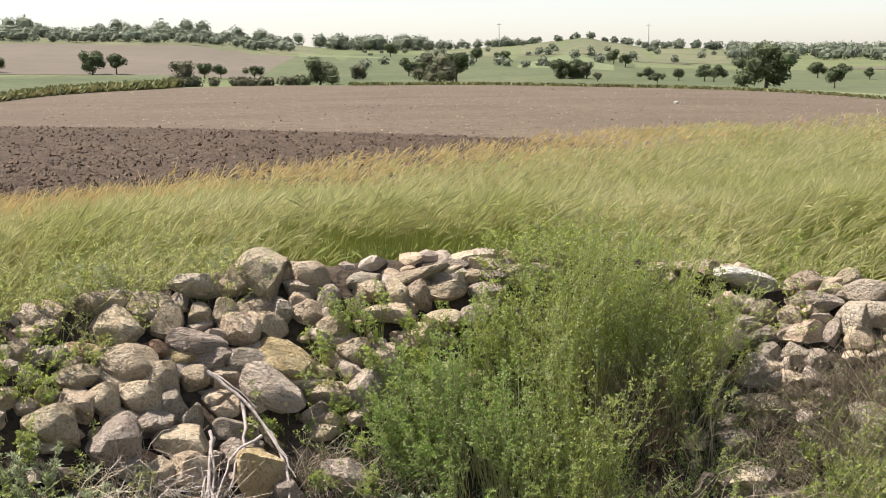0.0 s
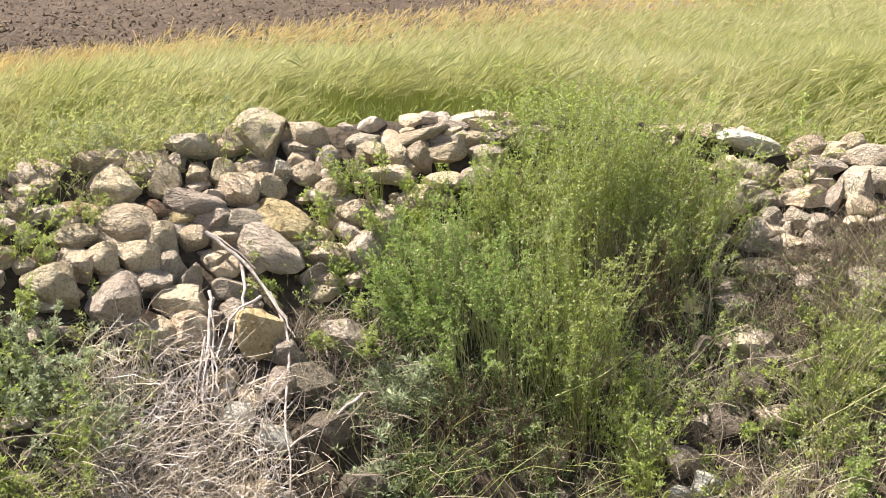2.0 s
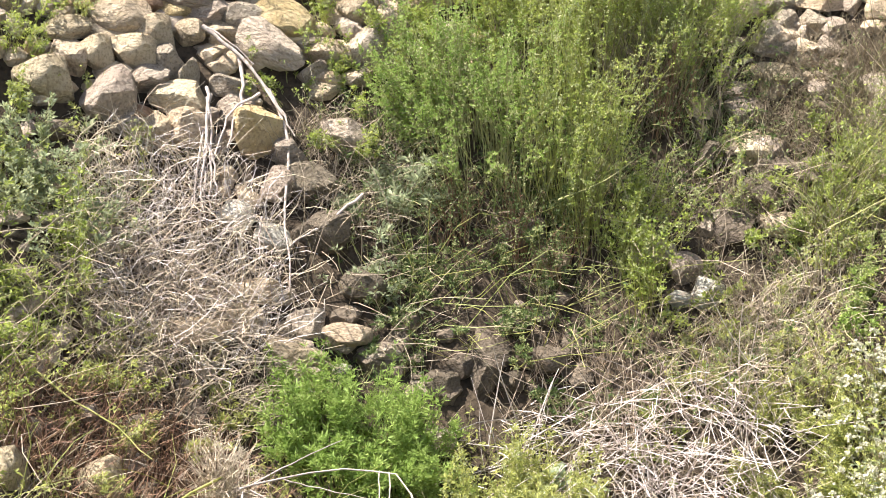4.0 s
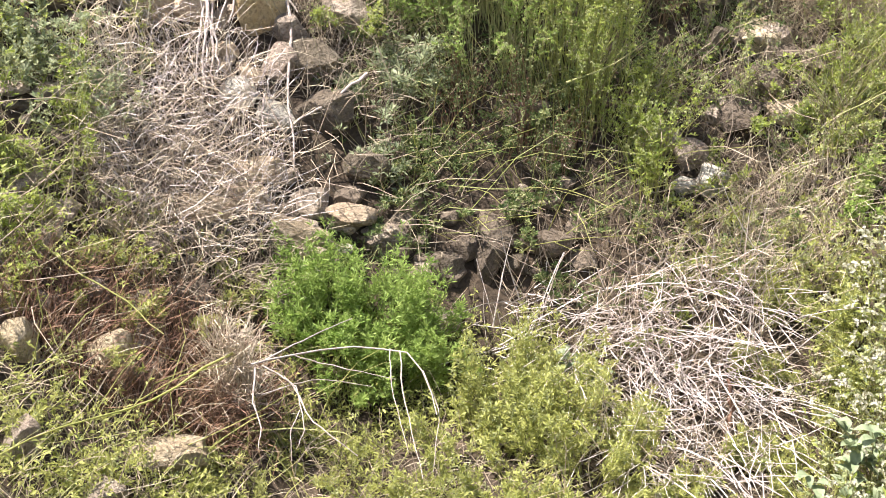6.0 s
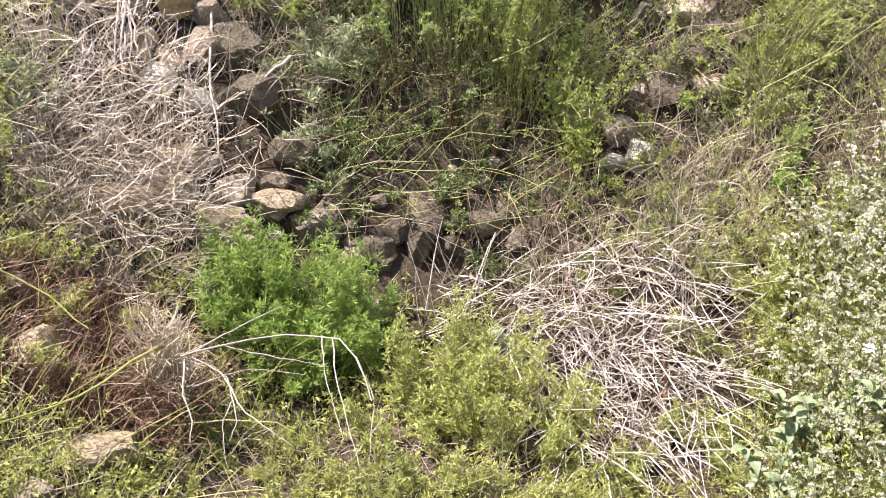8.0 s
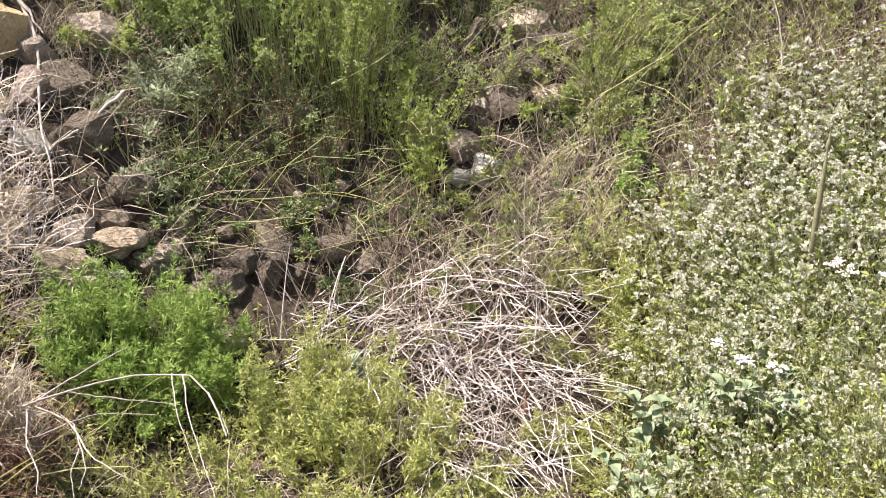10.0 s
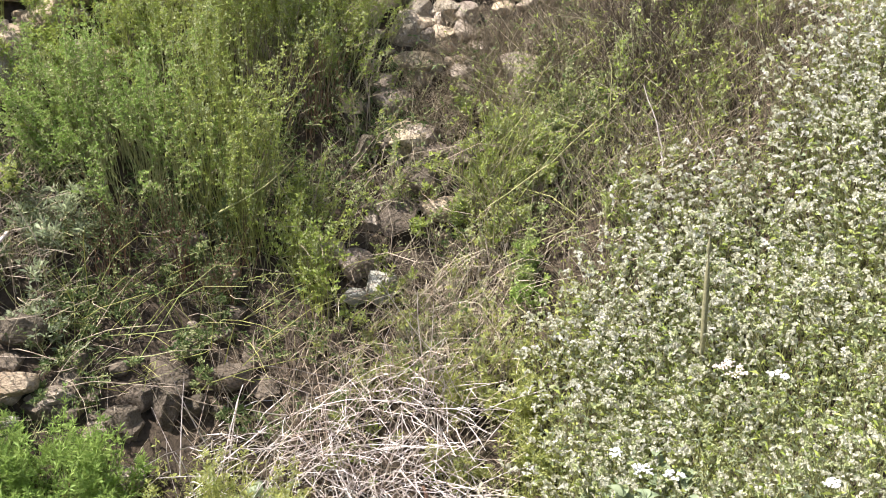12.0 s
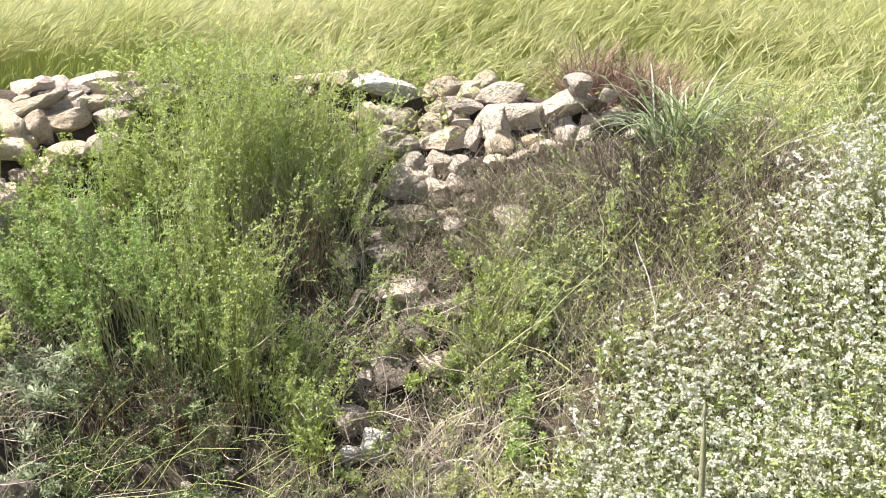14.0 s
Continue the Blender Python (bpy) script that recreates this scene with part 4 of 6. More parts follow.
herb("grey_herb", "silvery grey-green herb with narrow leaves", "weed", -0.16, 4.62, 0.26, 0.20, 90, 2600, 0.038, STEM_GREEN, LEAF_GREY, 0, 0.0055, SEED, (0, -0.2), "", wide=0.22)
# the first five get the darkened green, shade painted into their leaves
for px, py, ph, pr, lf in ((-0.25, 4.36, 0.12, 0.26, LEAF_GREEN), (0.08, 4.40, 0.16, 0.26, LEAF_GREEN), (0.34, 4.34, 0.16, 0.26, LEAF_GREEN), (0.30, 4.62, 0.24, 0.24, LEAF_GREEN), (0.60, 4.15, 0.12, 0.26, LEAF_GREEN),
                           (0.90, 4.30, 0.14, 0.20, LEAF_LIME), (1.10, 4.02, 0.12, 0.22, LEAF_LIME), (0.85, 3.90, 0.10, 0.22, LEAF_LIME), (1.15, 4.62, 0.16, 0.22, LEAF_LIME), (1.45, 4.72, 0.18, 0.20, LEAF_LIME)):
    herb("trailing_weed", "trailing green weed sprawling over stones in the hollow", "weed", px, py, ph, pr, 60, 900, 0.024, STEM_GREEN, lf, 240, 0.0055, SEED, (0, -0.35), G1)
# floor of the hollow and the near side
herb("feathery_bush", "bright green feathery bush on the floor of the hollow", "bush", -0.31, 3.78, 0.40, 0.27, 480, 15500, 0.025, LEAF_BRIGHT, LEAF_BRIGHT, 0, 0.01, SEED, (0, 0.08), "", wide=0.2, dome=0.25, low=0.6, splay=0.5, twiggy=0.03)
herb("feathery_bush", "bright green feathery side shoot of the bush", "bush", -0.15, 3.80, 0.36, 0.19, 260, 7800, 0.025, LEAF_BRIGHT, LEAF_BRIGHT, 0, 0.01, SEED, (0.1, 0.05), "", wide=0.2, dome=0.3, low=0.55, twiggy=0.03)
herb("feathery_bush", "green feathery shoots low on the bush", "bush", -0.52, 3.96, 0.20, 0.16, 70, 2000, 0.022, STEM_GREEN, LEAF_BRIGHT, 0, 0.01, SEED, (0, 0.0), "", wide=0.18, low=0.4)
for px, py, ph, pr, lf in ((0.24, 3.66, 0.40, 0.16, LEAF_PALE), (0.40, 3.62, 0.34, 0.12, LEAF_PALE), (0.36, 3.48, 0.36, 0.16, LEAF_PALE), (0.60, 3.52, 0.20, 0.05, LEAF_PALE), (0.52, 3.34, 0.22, 0.07, LEAF_PALE), (0.92, 3.34, 0.20, 0.07, LEAF_PALE), (0.98, 3.62, 0.20, 0.06, LEAF_PALE), (1.08, 3.86, 0.22, 0.08, LEAF_PALE), (0.70, 3.16, 0.18, 0.10, LEAF_PALE), (0.26, 2.98, 0.18, 0.20, LEAF_PALE), (0.08, 3.02, 0.18, 0.20, LEAF_PALE), (0.44, 2.98, 0.20, 0.18, LEAF_PALE), (1.20, 3.46, 0.24, 0.14, LEAF_PALE), (1.22, 3.68, 0.24, 0.14, LEAF_PALE), (0.44, 3.30, 0.34, 0.16, LEAF_PALE), (0.18, 3.58, 0.38, 0.20, LEAF_PALE), (0.32, 3.42, 0.36, 0.18, LEAF_PALE), (0.02, 3.46, 0.24, 0.18, LEAF_PALE), (0.08, 3.32, 0.24, 0.26, LEAF_PALE), (0.30, 3.15, 0.20, 0.24, LEAF_PALE), (-0.20, 3.10, 0.16, 0.24, LEAF_PALE), (-0.95, 2.85, 0.14, 0.30, LEAF_PALE), (-0.60, 2.90, 0.14, 0.26, LEAF_PALE), (-1.15, 3.52, 0.16, 0.28, LEAF_PALE),
                           (-0.90, 3.75, 0.14, 0.22, LEAF_PALE), (-1.25, 3.15, 0.16, 0.26, LEAF_PALE), (-0.70, 3.30, 0.10, 0.20, LEAF_PALE), (1.02, 3.14, 0.16, 0.18, LEAF_PALE), (0.62, 2.95, 0.16, 0.26, LEAF_PALE), (-0.45, 3.35, 0.12, 0.2, LEAF_PALE), (0.0, 2.85, 0.16, 0.26, LEAF_PALE)):
    herb("low_weed", "low yellow-green weed on the near side of the hollow", "weed", px, py, ph, pr, 90, 2100, 0.022, LIME_STEM, lf, 260, 0.0055, SEED, (0, 0), G1, wide=0.26, dome=0.25)
# dry stuff
tangle("straw_heap", "bleached dry stalks heaped on the floor of the hollow", "straw", 0.76, 3.84, 0.36, 0.22, 460, 0.42, STRAW, 0.0015, 0.5, 0.35, leanx=-0.05, leany=-0.85, curl=0.05, singles=70, spread=0.28, spread_y=0.3, height=0.08)
tangle("straw_heap", "bleached dry stalks fallen down from the heap", "straw", 0.74, 3.50, 0.32, 0.32, 480, 0.36, STRAW, 0.0015, 0.45, 0.35, leanx=-0.10, leany=-0.85, curl=0.05, singles=70, spread=0.28, spread_y=0.3, height=0.06)
tangle("straw_heap", "pale broken stalks lying across the heap", "straw", 0.78, 3.66, 0.40, 0.38, 260, 0.26, HAY_PALE, 0.0013, 0.5, 0.3, leany=-0.6, curl=0.08, singles=20, spread=0.45, height=0.06)
tangle("straw_heap", "brown dry stalks under the pale ones", "straw", 0.76, 3.64, 0.42, 0.42, 380, 0.24, HAY, 0.0012, 0.3, 0.3, leany=-0.4, curl=0.14, spread=0.5, height=0.03)
tangle("straw_heap", "grey-brown broken stalks trailing from the heap", "straw", 0.66, 4.05, 0.50, 0.16, 260, 0.32, HAY, 0.0016, 0.6, 0.3, leany=-0.4, curl=0.12, singles=30, spread=0.4)
tangle("straw_heap", "thin bleached stalks scattered beside the heap", "straw", 0.30, 3.90, 0.22, 0.18, 120, 0.30, STRAW, 0.0019, 0.5, 0.3, leanx=0.2, leany=-0.5, curl=0.14, singles=20, spread=0.6)
tangle("dry_grass", "tangled dry grass on the slope below the stones", "grass", -0.98, 4.28, 0.40, 0.40, 1300, 0.22, HAY_PALE, 0.0014, 0.35, 0.3, height=0.05, curl=0.3)
tangle("dry_grass", "bleached thin stems over the slope below the stones", "grass", -0.92, 4.24, 0.36, 0.38, 800, 0.22, STRAW, 0.0012, 0.35, 0.3, height=0.06, curl=0.3)
tangle("dry_grass", "brown dry stems in the shade beside the branch", "grass", -0.38, 4.70, 0.26, 0.20, 700, 0.20, HAY, 0.0012, 0.5, 0.3, curl=0.25)
tangle("dry_grass", "tangled dry grass among stones on the floor", "grass", -0.86, 3.98, 0.36, 0.26, 1100, 0.20, HAY, 0.0014, 0.3, 0.3, height=0.05, curl=0.3)
tangle("dry_grass", "thin dry grass over the shaded slope", "grass", 0.35, 4.45, 0.70, 0.40, 260, 0.24, HAY, 0.0012, 0.2, 0.3)
tangle("dry_grass", "thin dry grass beside the bank stones", "grass", 1.05, 4.25, 0.34, 0.40, 240, 0.22, HAY, 0.0012, 0.2, 0.3)
tangle("dry_grass", "brown dry stems on the shaded bank", "grass", 1.75, 4.40, 0.50, 0.34, 800, 0.32, UMBER, 0.0014, 0.9, 0.3)
tangle("dry_grass", "dry brown stems behind the flowers", "grass", 2.25, 4.15, 0.50, 0.26, 500, 0.30, UMBER, 0.0013, 1.0, 0.3, curl=0.15)
tangle("dry_grass", "brown dry stems under the weeds", "grass", -1.0, 3.2, 0.60, 0.60, 900, 0.20, HAY, 0.0013, 0.25, 0.3)
tangle("dry_grass", "dry stems under the weeds of the near side", "grass", 0.35, 3.1, 0.80, 0.45, 700, 0.20, HAY, 0.0013, 0.35, 0.3)
tangle("dry_brushwood", "dark russet dry brushwood over the stones", "brushwood", -0.95, 3.44, 0.42, 0.27, 2000, 0.19, RUSSET, 0.0013, 0.7, 0.4, singles=30)
tangle("root_tuft", "matted pale root tuft torn out beside the bush", "root", -0.665, 3.40, 0.06, 0.05, 420, 0.17, HAY_PALE, 0.0013, 0.9, 0.6, height=0.24, curl=0.5, singles=14)
tangle("root_tuft", "dark russet roots hanging below the pale tuft", "root", -0.68, 3.36, 0.10, 0.14, 420, 0.2, RUSSET, 0.0012, 0.6, 0.4, leany=-0.5, curl=0.3, singles=12)
tangle("dry_brushwood", "dark brown dry brushwood under the tussock", "brushwood", 2.06, 4.52, 0.20, 0.16, 1000, 0.34, DUSK, 0.0012, 1.0, 0.3, singles=30)
tangle("dry_brushwood", "thin russet brushwood over the bank stones", "brushwood", 1.38, 4.82, 0.24, 0.18, 900, 0.22, UMBER, 0.0010, 0.7, 0.4, singles=30)
tangle("dry_brushwood", "thin russet brushwood beside the bank stones", "brushwood", 1.72, 4.76, 0.28, 0.16, 1000, 0.26, UMBER, 0.0010, 0.8, 0.4, singles=30)
tangle("dry_brushwood", "russet brushwood under the flowering bank", "brushwood", 2.38, 4.38, 0.22, 0.18, 600, 0.26, UMBER, 0.0011, 0.9, 0.4, singles=30)
tangle("red_bush", "rounded maroon dry bush at the field edge", "bush", 2.22, 5.06, 0.24, 0.16, 1700, 0.29, MAROON, 0.0016, 0.9, 0.35, singles=30)
tangle("slanting_grass", "yellow-green grass stems slanting over the bank", "grass", 1.36, 4.40, 0.10, 0.10, 70, 0.50, LIME_STEM, 0.0018, 1.5, 0.5, leanx=0.55, curl=0.1)
for px, py, ph, pr, ns, nl, ms, ml, ln, lab in (
        (1.34, 4.38, 0.36, 0.12, 120, 3600, LIME_STEM, LEAF_LIME, (0.55, 0.0), "yellow-green weeds slanting up the bank"), (1.44, 4.46, 0.48, 0.12, 130, 3800, LIME_STEM, LEAF_LIME, (0.45, 0.0), "yellow-green weeds slanting up the bank"), (1.56, 4.55, 0.36, 0.12, 60, 1100, LIME_STEM, LEAF_LIME, (0.2, 0.0), "yellow-green weeds slanting up the bank"),
        (1.42, 4.16, 0.24, 0.10, 50, 1000, STEM_GREEN, LEAF_BRIGHT, (0, 0), "small bright green weed clump on the slope"), (1.66, 4.40, 0.42, 0.14, 70, 1100, STEM_GREEN, LEAF_GREEN, (0.1, 0), "green weeds with upright stems on the bank"), (1.76, 4.50, 0.50, 0.12, 60, 500, HAY, LEAF_LIME, (0.05, 0), "tall dry weeds with seed knots on the bank"),
        (1.90, 4.40, 0.50, 0.16, 70, 600, HAY, LEAF_LIME, (0.0, 0), "tall dry weeds with seed knots on the bank"), (2.06, 4.30, 0.48, 0.18, 80, 700, LIME_STEM, LEAF_LIME, (0.1, 0), "lime green upright weeds beside the flowers"), (2.22, 4.42, 0.46, 0.18, 80, 700, HAY, LEAF_LIME, (0.1, 0), "dry stemmed weeds with seed knots by the flowers"),
        (1.80, 4.20, 0.34, 0.18, 70, 800, STEM_GREEN, LEAF_LIME, (0.1, 0), "yellow-green weeds at the edge of the flowers"), (1.15, 4.42, 0.30, 0.20, 60, 500, HAY, LEAF_LIME, (0.1, 0), "dry stemmed weeds over the shaded stones"), (1.00, 4.66, 0.32, 0.16, 50, 400, HAY, LEAF_LIME, (0.1, 0), "dry stemmed weeds over the shaded stones"),
        (2.42, 4.52, 0.40, 0.22, 80, 1300, LIME_STEM, LEAF_PALE, (0.1, 0), "yellow-green weeds behind the flowers"), (2.70, 4.55, 0.44, 0.26, 90, 1700, LIME_STEM, LEAF_PALE, (0.1, 0), "yellow-green weeds behind the flowers"), (3.00, 4.70, 0.48, 0.28, 90, 1700, STEM_GREEN, LEAF_PALE, (0.1, 0), "yellow-green weeds behind the flowers"), (2.75, 4.95, 0.36, 0.24, 80, 1400, LIME_STEM, LEAF_PALE, (0.0, 0), "yellow-green weeds at the field edge")):
    herb("weed_clump", lab, "weed", px, py, ph, pr, ns, nl, 0.019, ms, ml, max(300, nl // 3), 0.0065, SEED, ln, G1)
herb("weed_clump", "green bush at the field edge", "bush", 2.95, 5.00, 0.42, 0.26, 110, 2600, 0.030, STEM_GREEN, LEAF_BRIGHT, 300, 0.0055, SEED, (0, 0), G1)
herb("weed_clump", "silver-topped green bush at the field edge", "bush", 2.62, 5.55, 0.52, 0.34, 130, 2600, 0.030, STEM_GREEN, LEAF_GREEN, 900, 0.014, BLOSSOM, (0, 0), G1)
for px, py, ph in ((3.25, 4.95, 0.62), (3.55, 5.35, 0.72), (3.15, 5.60, 0.66), (3.75, 4.85, 0.6)):
    herb("silver_weed", "tall silver-headed weed at the field edge", "weed", px, py, ph, 0.30, 130, 1500, 0.022, STEM_GREEN, LEAF_GREY, 520, 0.010, CREAM, (0, 0), "silver-headed weeds")
herb("weed_clump", "lime green weeds at the end of the heap", "weed", 2.62, 4.72, 0.26, 0.26, 80, 1600, 0.019, STEM_GREEN, LEAF_LIME, 400, 0.0055, SEED, (0, 0), G1)
herb("weed_clump", "lime green weeds under the grass tussock", "weed", 2.28, 4.62, 0.20, 0.26, 80, 1300, 0.019, STEM_GREEN, LEAF_LIME, 300, 0.0055, SEED, (0, 0), G1)

for px, py, qx, qy, lx, ly, mt, lab in ((0.25, 4.40, 0.45, 0.25, 0.3, -0.3, LIME_STEM, "long yellow-green stems trailing down the slope"), (-0.75, 3.15, 0.55, 0.35, 0.2, 0.1, LIME_STEM, "long yellow-green stems trailing over the brushwood"), (0.95, 4.45, 0.30, 0.30, 0.2, -0.2, HAY, "long dry stems trailing over the bank stones"),
                                    (1.60, 4.35, 0.35, 0.25, 0.3, 0.1, STEM_GREEN, "long green stems leaning over the bank"), (-0.35, 4.30, 0.25, 0.25, 0.1, -0.3, HAY, "long dry stems trailing between the floor stones"), (-1.35, 3.75, 0.30, 0.40, 0.3, -0.1, HAY, "long dry stems leaning from the bank")):
    tangle("straggling_weed", lab, "weed", px, py, qx, qy, 70, 0.46, mt, 0.0015, 0.5, 0.35, leanx=lx, leany=ly, curl=0.22, singles=20)
for px, py, ph in ((1.20, 4.02, 0.24), (1.08, 4.16, 0.22), (1.30, 4.22, 0.26), (1.22, 3.84, 0.24), (0.96, 4.06, 0.18), (0.80, 4.18, 0.16)):
    herb("low_weed", "low yellow-green weed at the foot of the bank", "weed", px, py, ph, 0.16, 60, 700, 0.020, HAY_PALE, LEAF_PALE, 240, 0.006, SEED, (0.05, -0.1), G1)
tangle("dry_grass", "pale dry grass at the foot of the bank", "grass", 1.15, 4.05, 0.28, 0.22, 500, 0.24, HAY_PALE, 0.0013, 0.6, 0.3, curl=0.2)
herb("grey_herb", "grey-green leafy herb between the floor stones", "weed", -0.32, 4.34, 0.20, 0.18, 60, 900, 0.030, STEM_GREEN, LEAF_GREY, 0, 0.0055, SEED, (0, -0.2), "", wide=0.3)
herb("trailing_weed", "dark trailing weed between the floor stones", "weed", -0.28, 4.10, 0.12, 0.20, 50, 600, 0.022, STEM_GREEN, LEAF_GREEN, 100, 0.0055, SEED, (0, -0.2), G1)


def tussock(x, y, count, length, width, label):
    ob = empty("grass_tussock", x, y, ground_z(x, y), label, "grass")
    a = rng.uniform(0, math.tau, count)
    base = np.c_[rng.normal(0, 0.05, (count, 2)), np.zeros(count)]
    L = length * rng.uniform(0.6, 1.1, count)
    tip = base + np.c_[np.cos(a) * 0.75 * L, np.sin(a) * 0.75 * L, L * rng.uniform(0.25, 0.8, count)]
    cv = bend(base, tip, np.c_[np.zeros((count, 2)), 0.42 * L], 7)
    side = np.cross(tip - base, [0, 0, 1.0])
    side /= np.linalg.norm(side, axis=1, keepdims=True) + 1e-9
    w = width * np.sin(np.linspace(0.5, math.pi, 7))[None, :, None] * side[:, None] * 0.5
    fold = np.array([0, 0, 1.0]) * width * 0.25
    v = np.stack([cv - w + fold, cv, cv + w + fold], 2)
    o = (np.arange(count) * 21)[:, None, None] + (np.arange(6) * 3)[None, :, None] + np.arange(2)[None, None]
    f = np.stack([o, o + 1, o + 4, o + 3], -1).reshape(-1, 4)
    for k in range(count):
        part("blade", mesh_of("blade", v[k].reshape(-1, 3), f[:12], LEAF_GREY if k % 3 == 0 else LEAF_GREEN, None, True), ob)
    return ob


tussock(2.24, 4.66, 140, 0.42, 0.008, "arching green grass tussock growing on the stone heap")


def branch(name, label, lines, mat=DEADWOOD):
    """Dead wood: each line is points along one limb with its thickness at the butt."""
    first = lines[0][1]
    ob = empty(name, *first, label, "branch")
    for k, (rad, *pts) in enumerate(lines):
        p = np.array(pts, float) - first
        t = np.linspace(0, len(p) - 1, 10)
        i = np.minimum(t.astype(int), len(p) - 2)
        w = (t - i)[:, None]
        c = p[i] * (1 - w) + p[i + 1] * w
        c[1:-1] += rng.normal(0, rad * 0.6, (8, 3))
        v, f = tubes(c[None], np.array([rad]), 7)
        part("limb" if k == 0 else "twig", mesh_of("limb", v, f, mat, None, True), ob)
    return ob


branch("dead_branch", "bleached dead branch lying down the stone heap", [
    (0.0098, (-0.94, 4.97, 0.40), (-0.86, 4.94, 0.35), (-0.77, 4.89, 0.28), (-0.68, 4.84, 0.19), (-0.61, 4.77, 0.11)), (0.0085, (-0.80, 4.92, 0.30), (-0.77, 4.82, 0.20), (-0.78, 4.74, 0.14), (-0.81, 4.61, 0.03)),
    (0.0078, (-0.68, 4.84, 0.19), (-0.62, 4.74, 0.08), (-0.59, 4.68, 0.0), (-0.595, 4.53, -0.11), (-0.578, 4.40, -0.22), (-0.55, 4.23, -0.37)), (0.0070, (-0.71, 4.82, 0.18), (-0.79, 4.76, 0.15), (-0.83, 4.68, 0.09), (-0.865, 4.54, -0.01)),
    (0.0075, (-0.905, 4.79, 0.21), (-0.888, 4.72, 0.15), (-0.88, 4.61, 0.05), (-0.886, 4.47, -0.05), (-0.865, 4.38, -0.13)), (0.0065, (-0.885, 4.77, 0.19), (-0.90, 4.66, 0.08), (-0.91, 4.52, -0.02), (-0.90, 4.40, -0.11)),
    (0.0062, (-0.90, 4.76, 0.18), (-0.87, 4.66, 0.09), (-0.86, 4.52, -0.03), (-0.845, 4.41, -0.13)), (0.0060, (-0.895, 4.74, 0.17), (-0.895, 4.62, 0.06), (-0.875, 4.50, -0.04), (-0.88, 4.40, -0.12)), (0.0058, (-0.88, 4.60, 0.05), (-0.84, 4.53, -0.02), (-0.83, 4.42, -0.12)),
    (0.0070, (-0.72, 4.86, 0.23), (-0.64, 4.78, 0.14), (-0.57, 4.70, 0.05)), (0.0052, (-0.665, 4.43, -0.17), (-0.668, 4.36, -0.22), (-0.662, 4.29, -0.28)), (0.0048, (-0.94, 4.97, 0.40), (-0.88, 4.95, 0.38), (-0.80, 4.92, 0.33), (-0.74, 4.90, 0.27))])
branch("dead_stick", "grey dead stick leaning over the hollow", [(0.007, (-0.31, 4.57, -0.13), (-0.44, 4.46, -0.20), (-0.56, 4.35, -0.25))])
branch("dead_branch", "forked bleached twigs spread before the green bush", [
    (0.0036, (-0.60, 3.30, -0.58), (-0.54, 3.34, -0.58), (-0.41, 3.42, -0.60), (-0.26, 3.48, -0.62), (-0.15, 3.45, -0.62), (-0.08, 3.30, -0.63), (-0.06, 3.18, -0.66)), (0.0027, (-0.56, 3.33, -0.58), (-0.45, 3.44, -0.57), (-0.32, 3.56, -0.57)),
    (0.0028, (-0.57, 3.31, -0.59), (-0.47, 3.27, -0.63), (-0.42, 3.12, -0.64), (-0.37, 3.07, -0.65), (-0.28, 3.03, -0.70)), (0.0027, (-0.59, 3.30, -0.59), (-0.58, 3.15, -0.61), (-0.55, 3.07, -0.64), (-0.55, 3.00, -0.66)),
    (0.0021, (-0.47, 3.27, -0.63), (-0.43, 3.10, -0.66), (-0.45, 3.03, -0.68)), (0.0022, (-0.48, 3.37, -0.59), (-0.41, 3.38, -0.62), (-0.28, 3.35, -0.63), (-0.18, 3.33, -0.64)), (0.0019, (-0.56, 3.19, -0.61), (-0.48, 3.26, -0.62), (-0.40, 3.31, -0.63), (-0.25, 3.29, -0.64)),
    (0.0021, (-0.17, 3.46, -0.62), (-0.16, 3.28, -0.65), (-0.13, 3.12, -0.68), (-0.10, 2.96, -0.72)), (0.0019, (-0.20, 3.47, -0.62), (-0.19, 3.30, -0.66), (-0.14, 3.08, -0.72)), (0.0018, (-0.10, 3.35, -0.62), (-0.05, 3.20, -0.67), (-0.07, 3.02, -0.74)), (0.0018, (-0.45, 3.16, -0.64), (-0.47, 3.08, -0.66), (-0.46, 3.00, -0.70))])
branch("fallen_weed", "long yellow-green stem trailing over the russet brushwood", [(0.0042, (-0.66, 3.36, -0.58), (-0.72, 3.26, -0.56), (-0.82, 3.06, -0.54), (-0.91, 2.92, -0.50), (-1.02, 2.76, -0.43), (-1.09, 2.56, -0.37))], LIME_STEM)
branch("fallen_weed", "pale yellow stem lying over the near weeds", [(0.004, (-1.30, 3.62, -0.34), (-1.12, 3.52, -0.42), (-0.98, 3.44, -0.46), (-0.86, 3.36, -0.52))], LIME_STEM)
branch("dead_stick", "short brown stick standing in the straw", [(0.012, (0.86, 3.42, -0.90), (0.88, 3.46, -0.80), (0.86, 3.50, -0.72))], RUSSET)
branch("arching_stem", "long yellow grass stem arching across the bank", [(0.0026, (1.30, 4.20, -0.10), (1.55, 4.25, 0.02), (1.80, 4.30, 0.18), (1.98, 4.36, 0.32))], STEM_GREEN)
branch("pale_stalk", "pale dry stalk standing on the bank", [(0.004, (1.86, 4.00, 0.02), (1.88, 4.05, 0.12), (1.85, 4.15, 0.30))], DEADWOOD)
branch("lying_stem", "long green stem lying across the weeds", [(0.004, (0.40, 4.45, -0.10), (0.55, 4.48, -0.05), (0.72, 4.55, 0.05))], STEM_GREEN)

# the flowering bank
n = 36000
fx, fy = rng.uniform(0.8, 4.2, n), rng.uniform(2.1, 6.0, n)


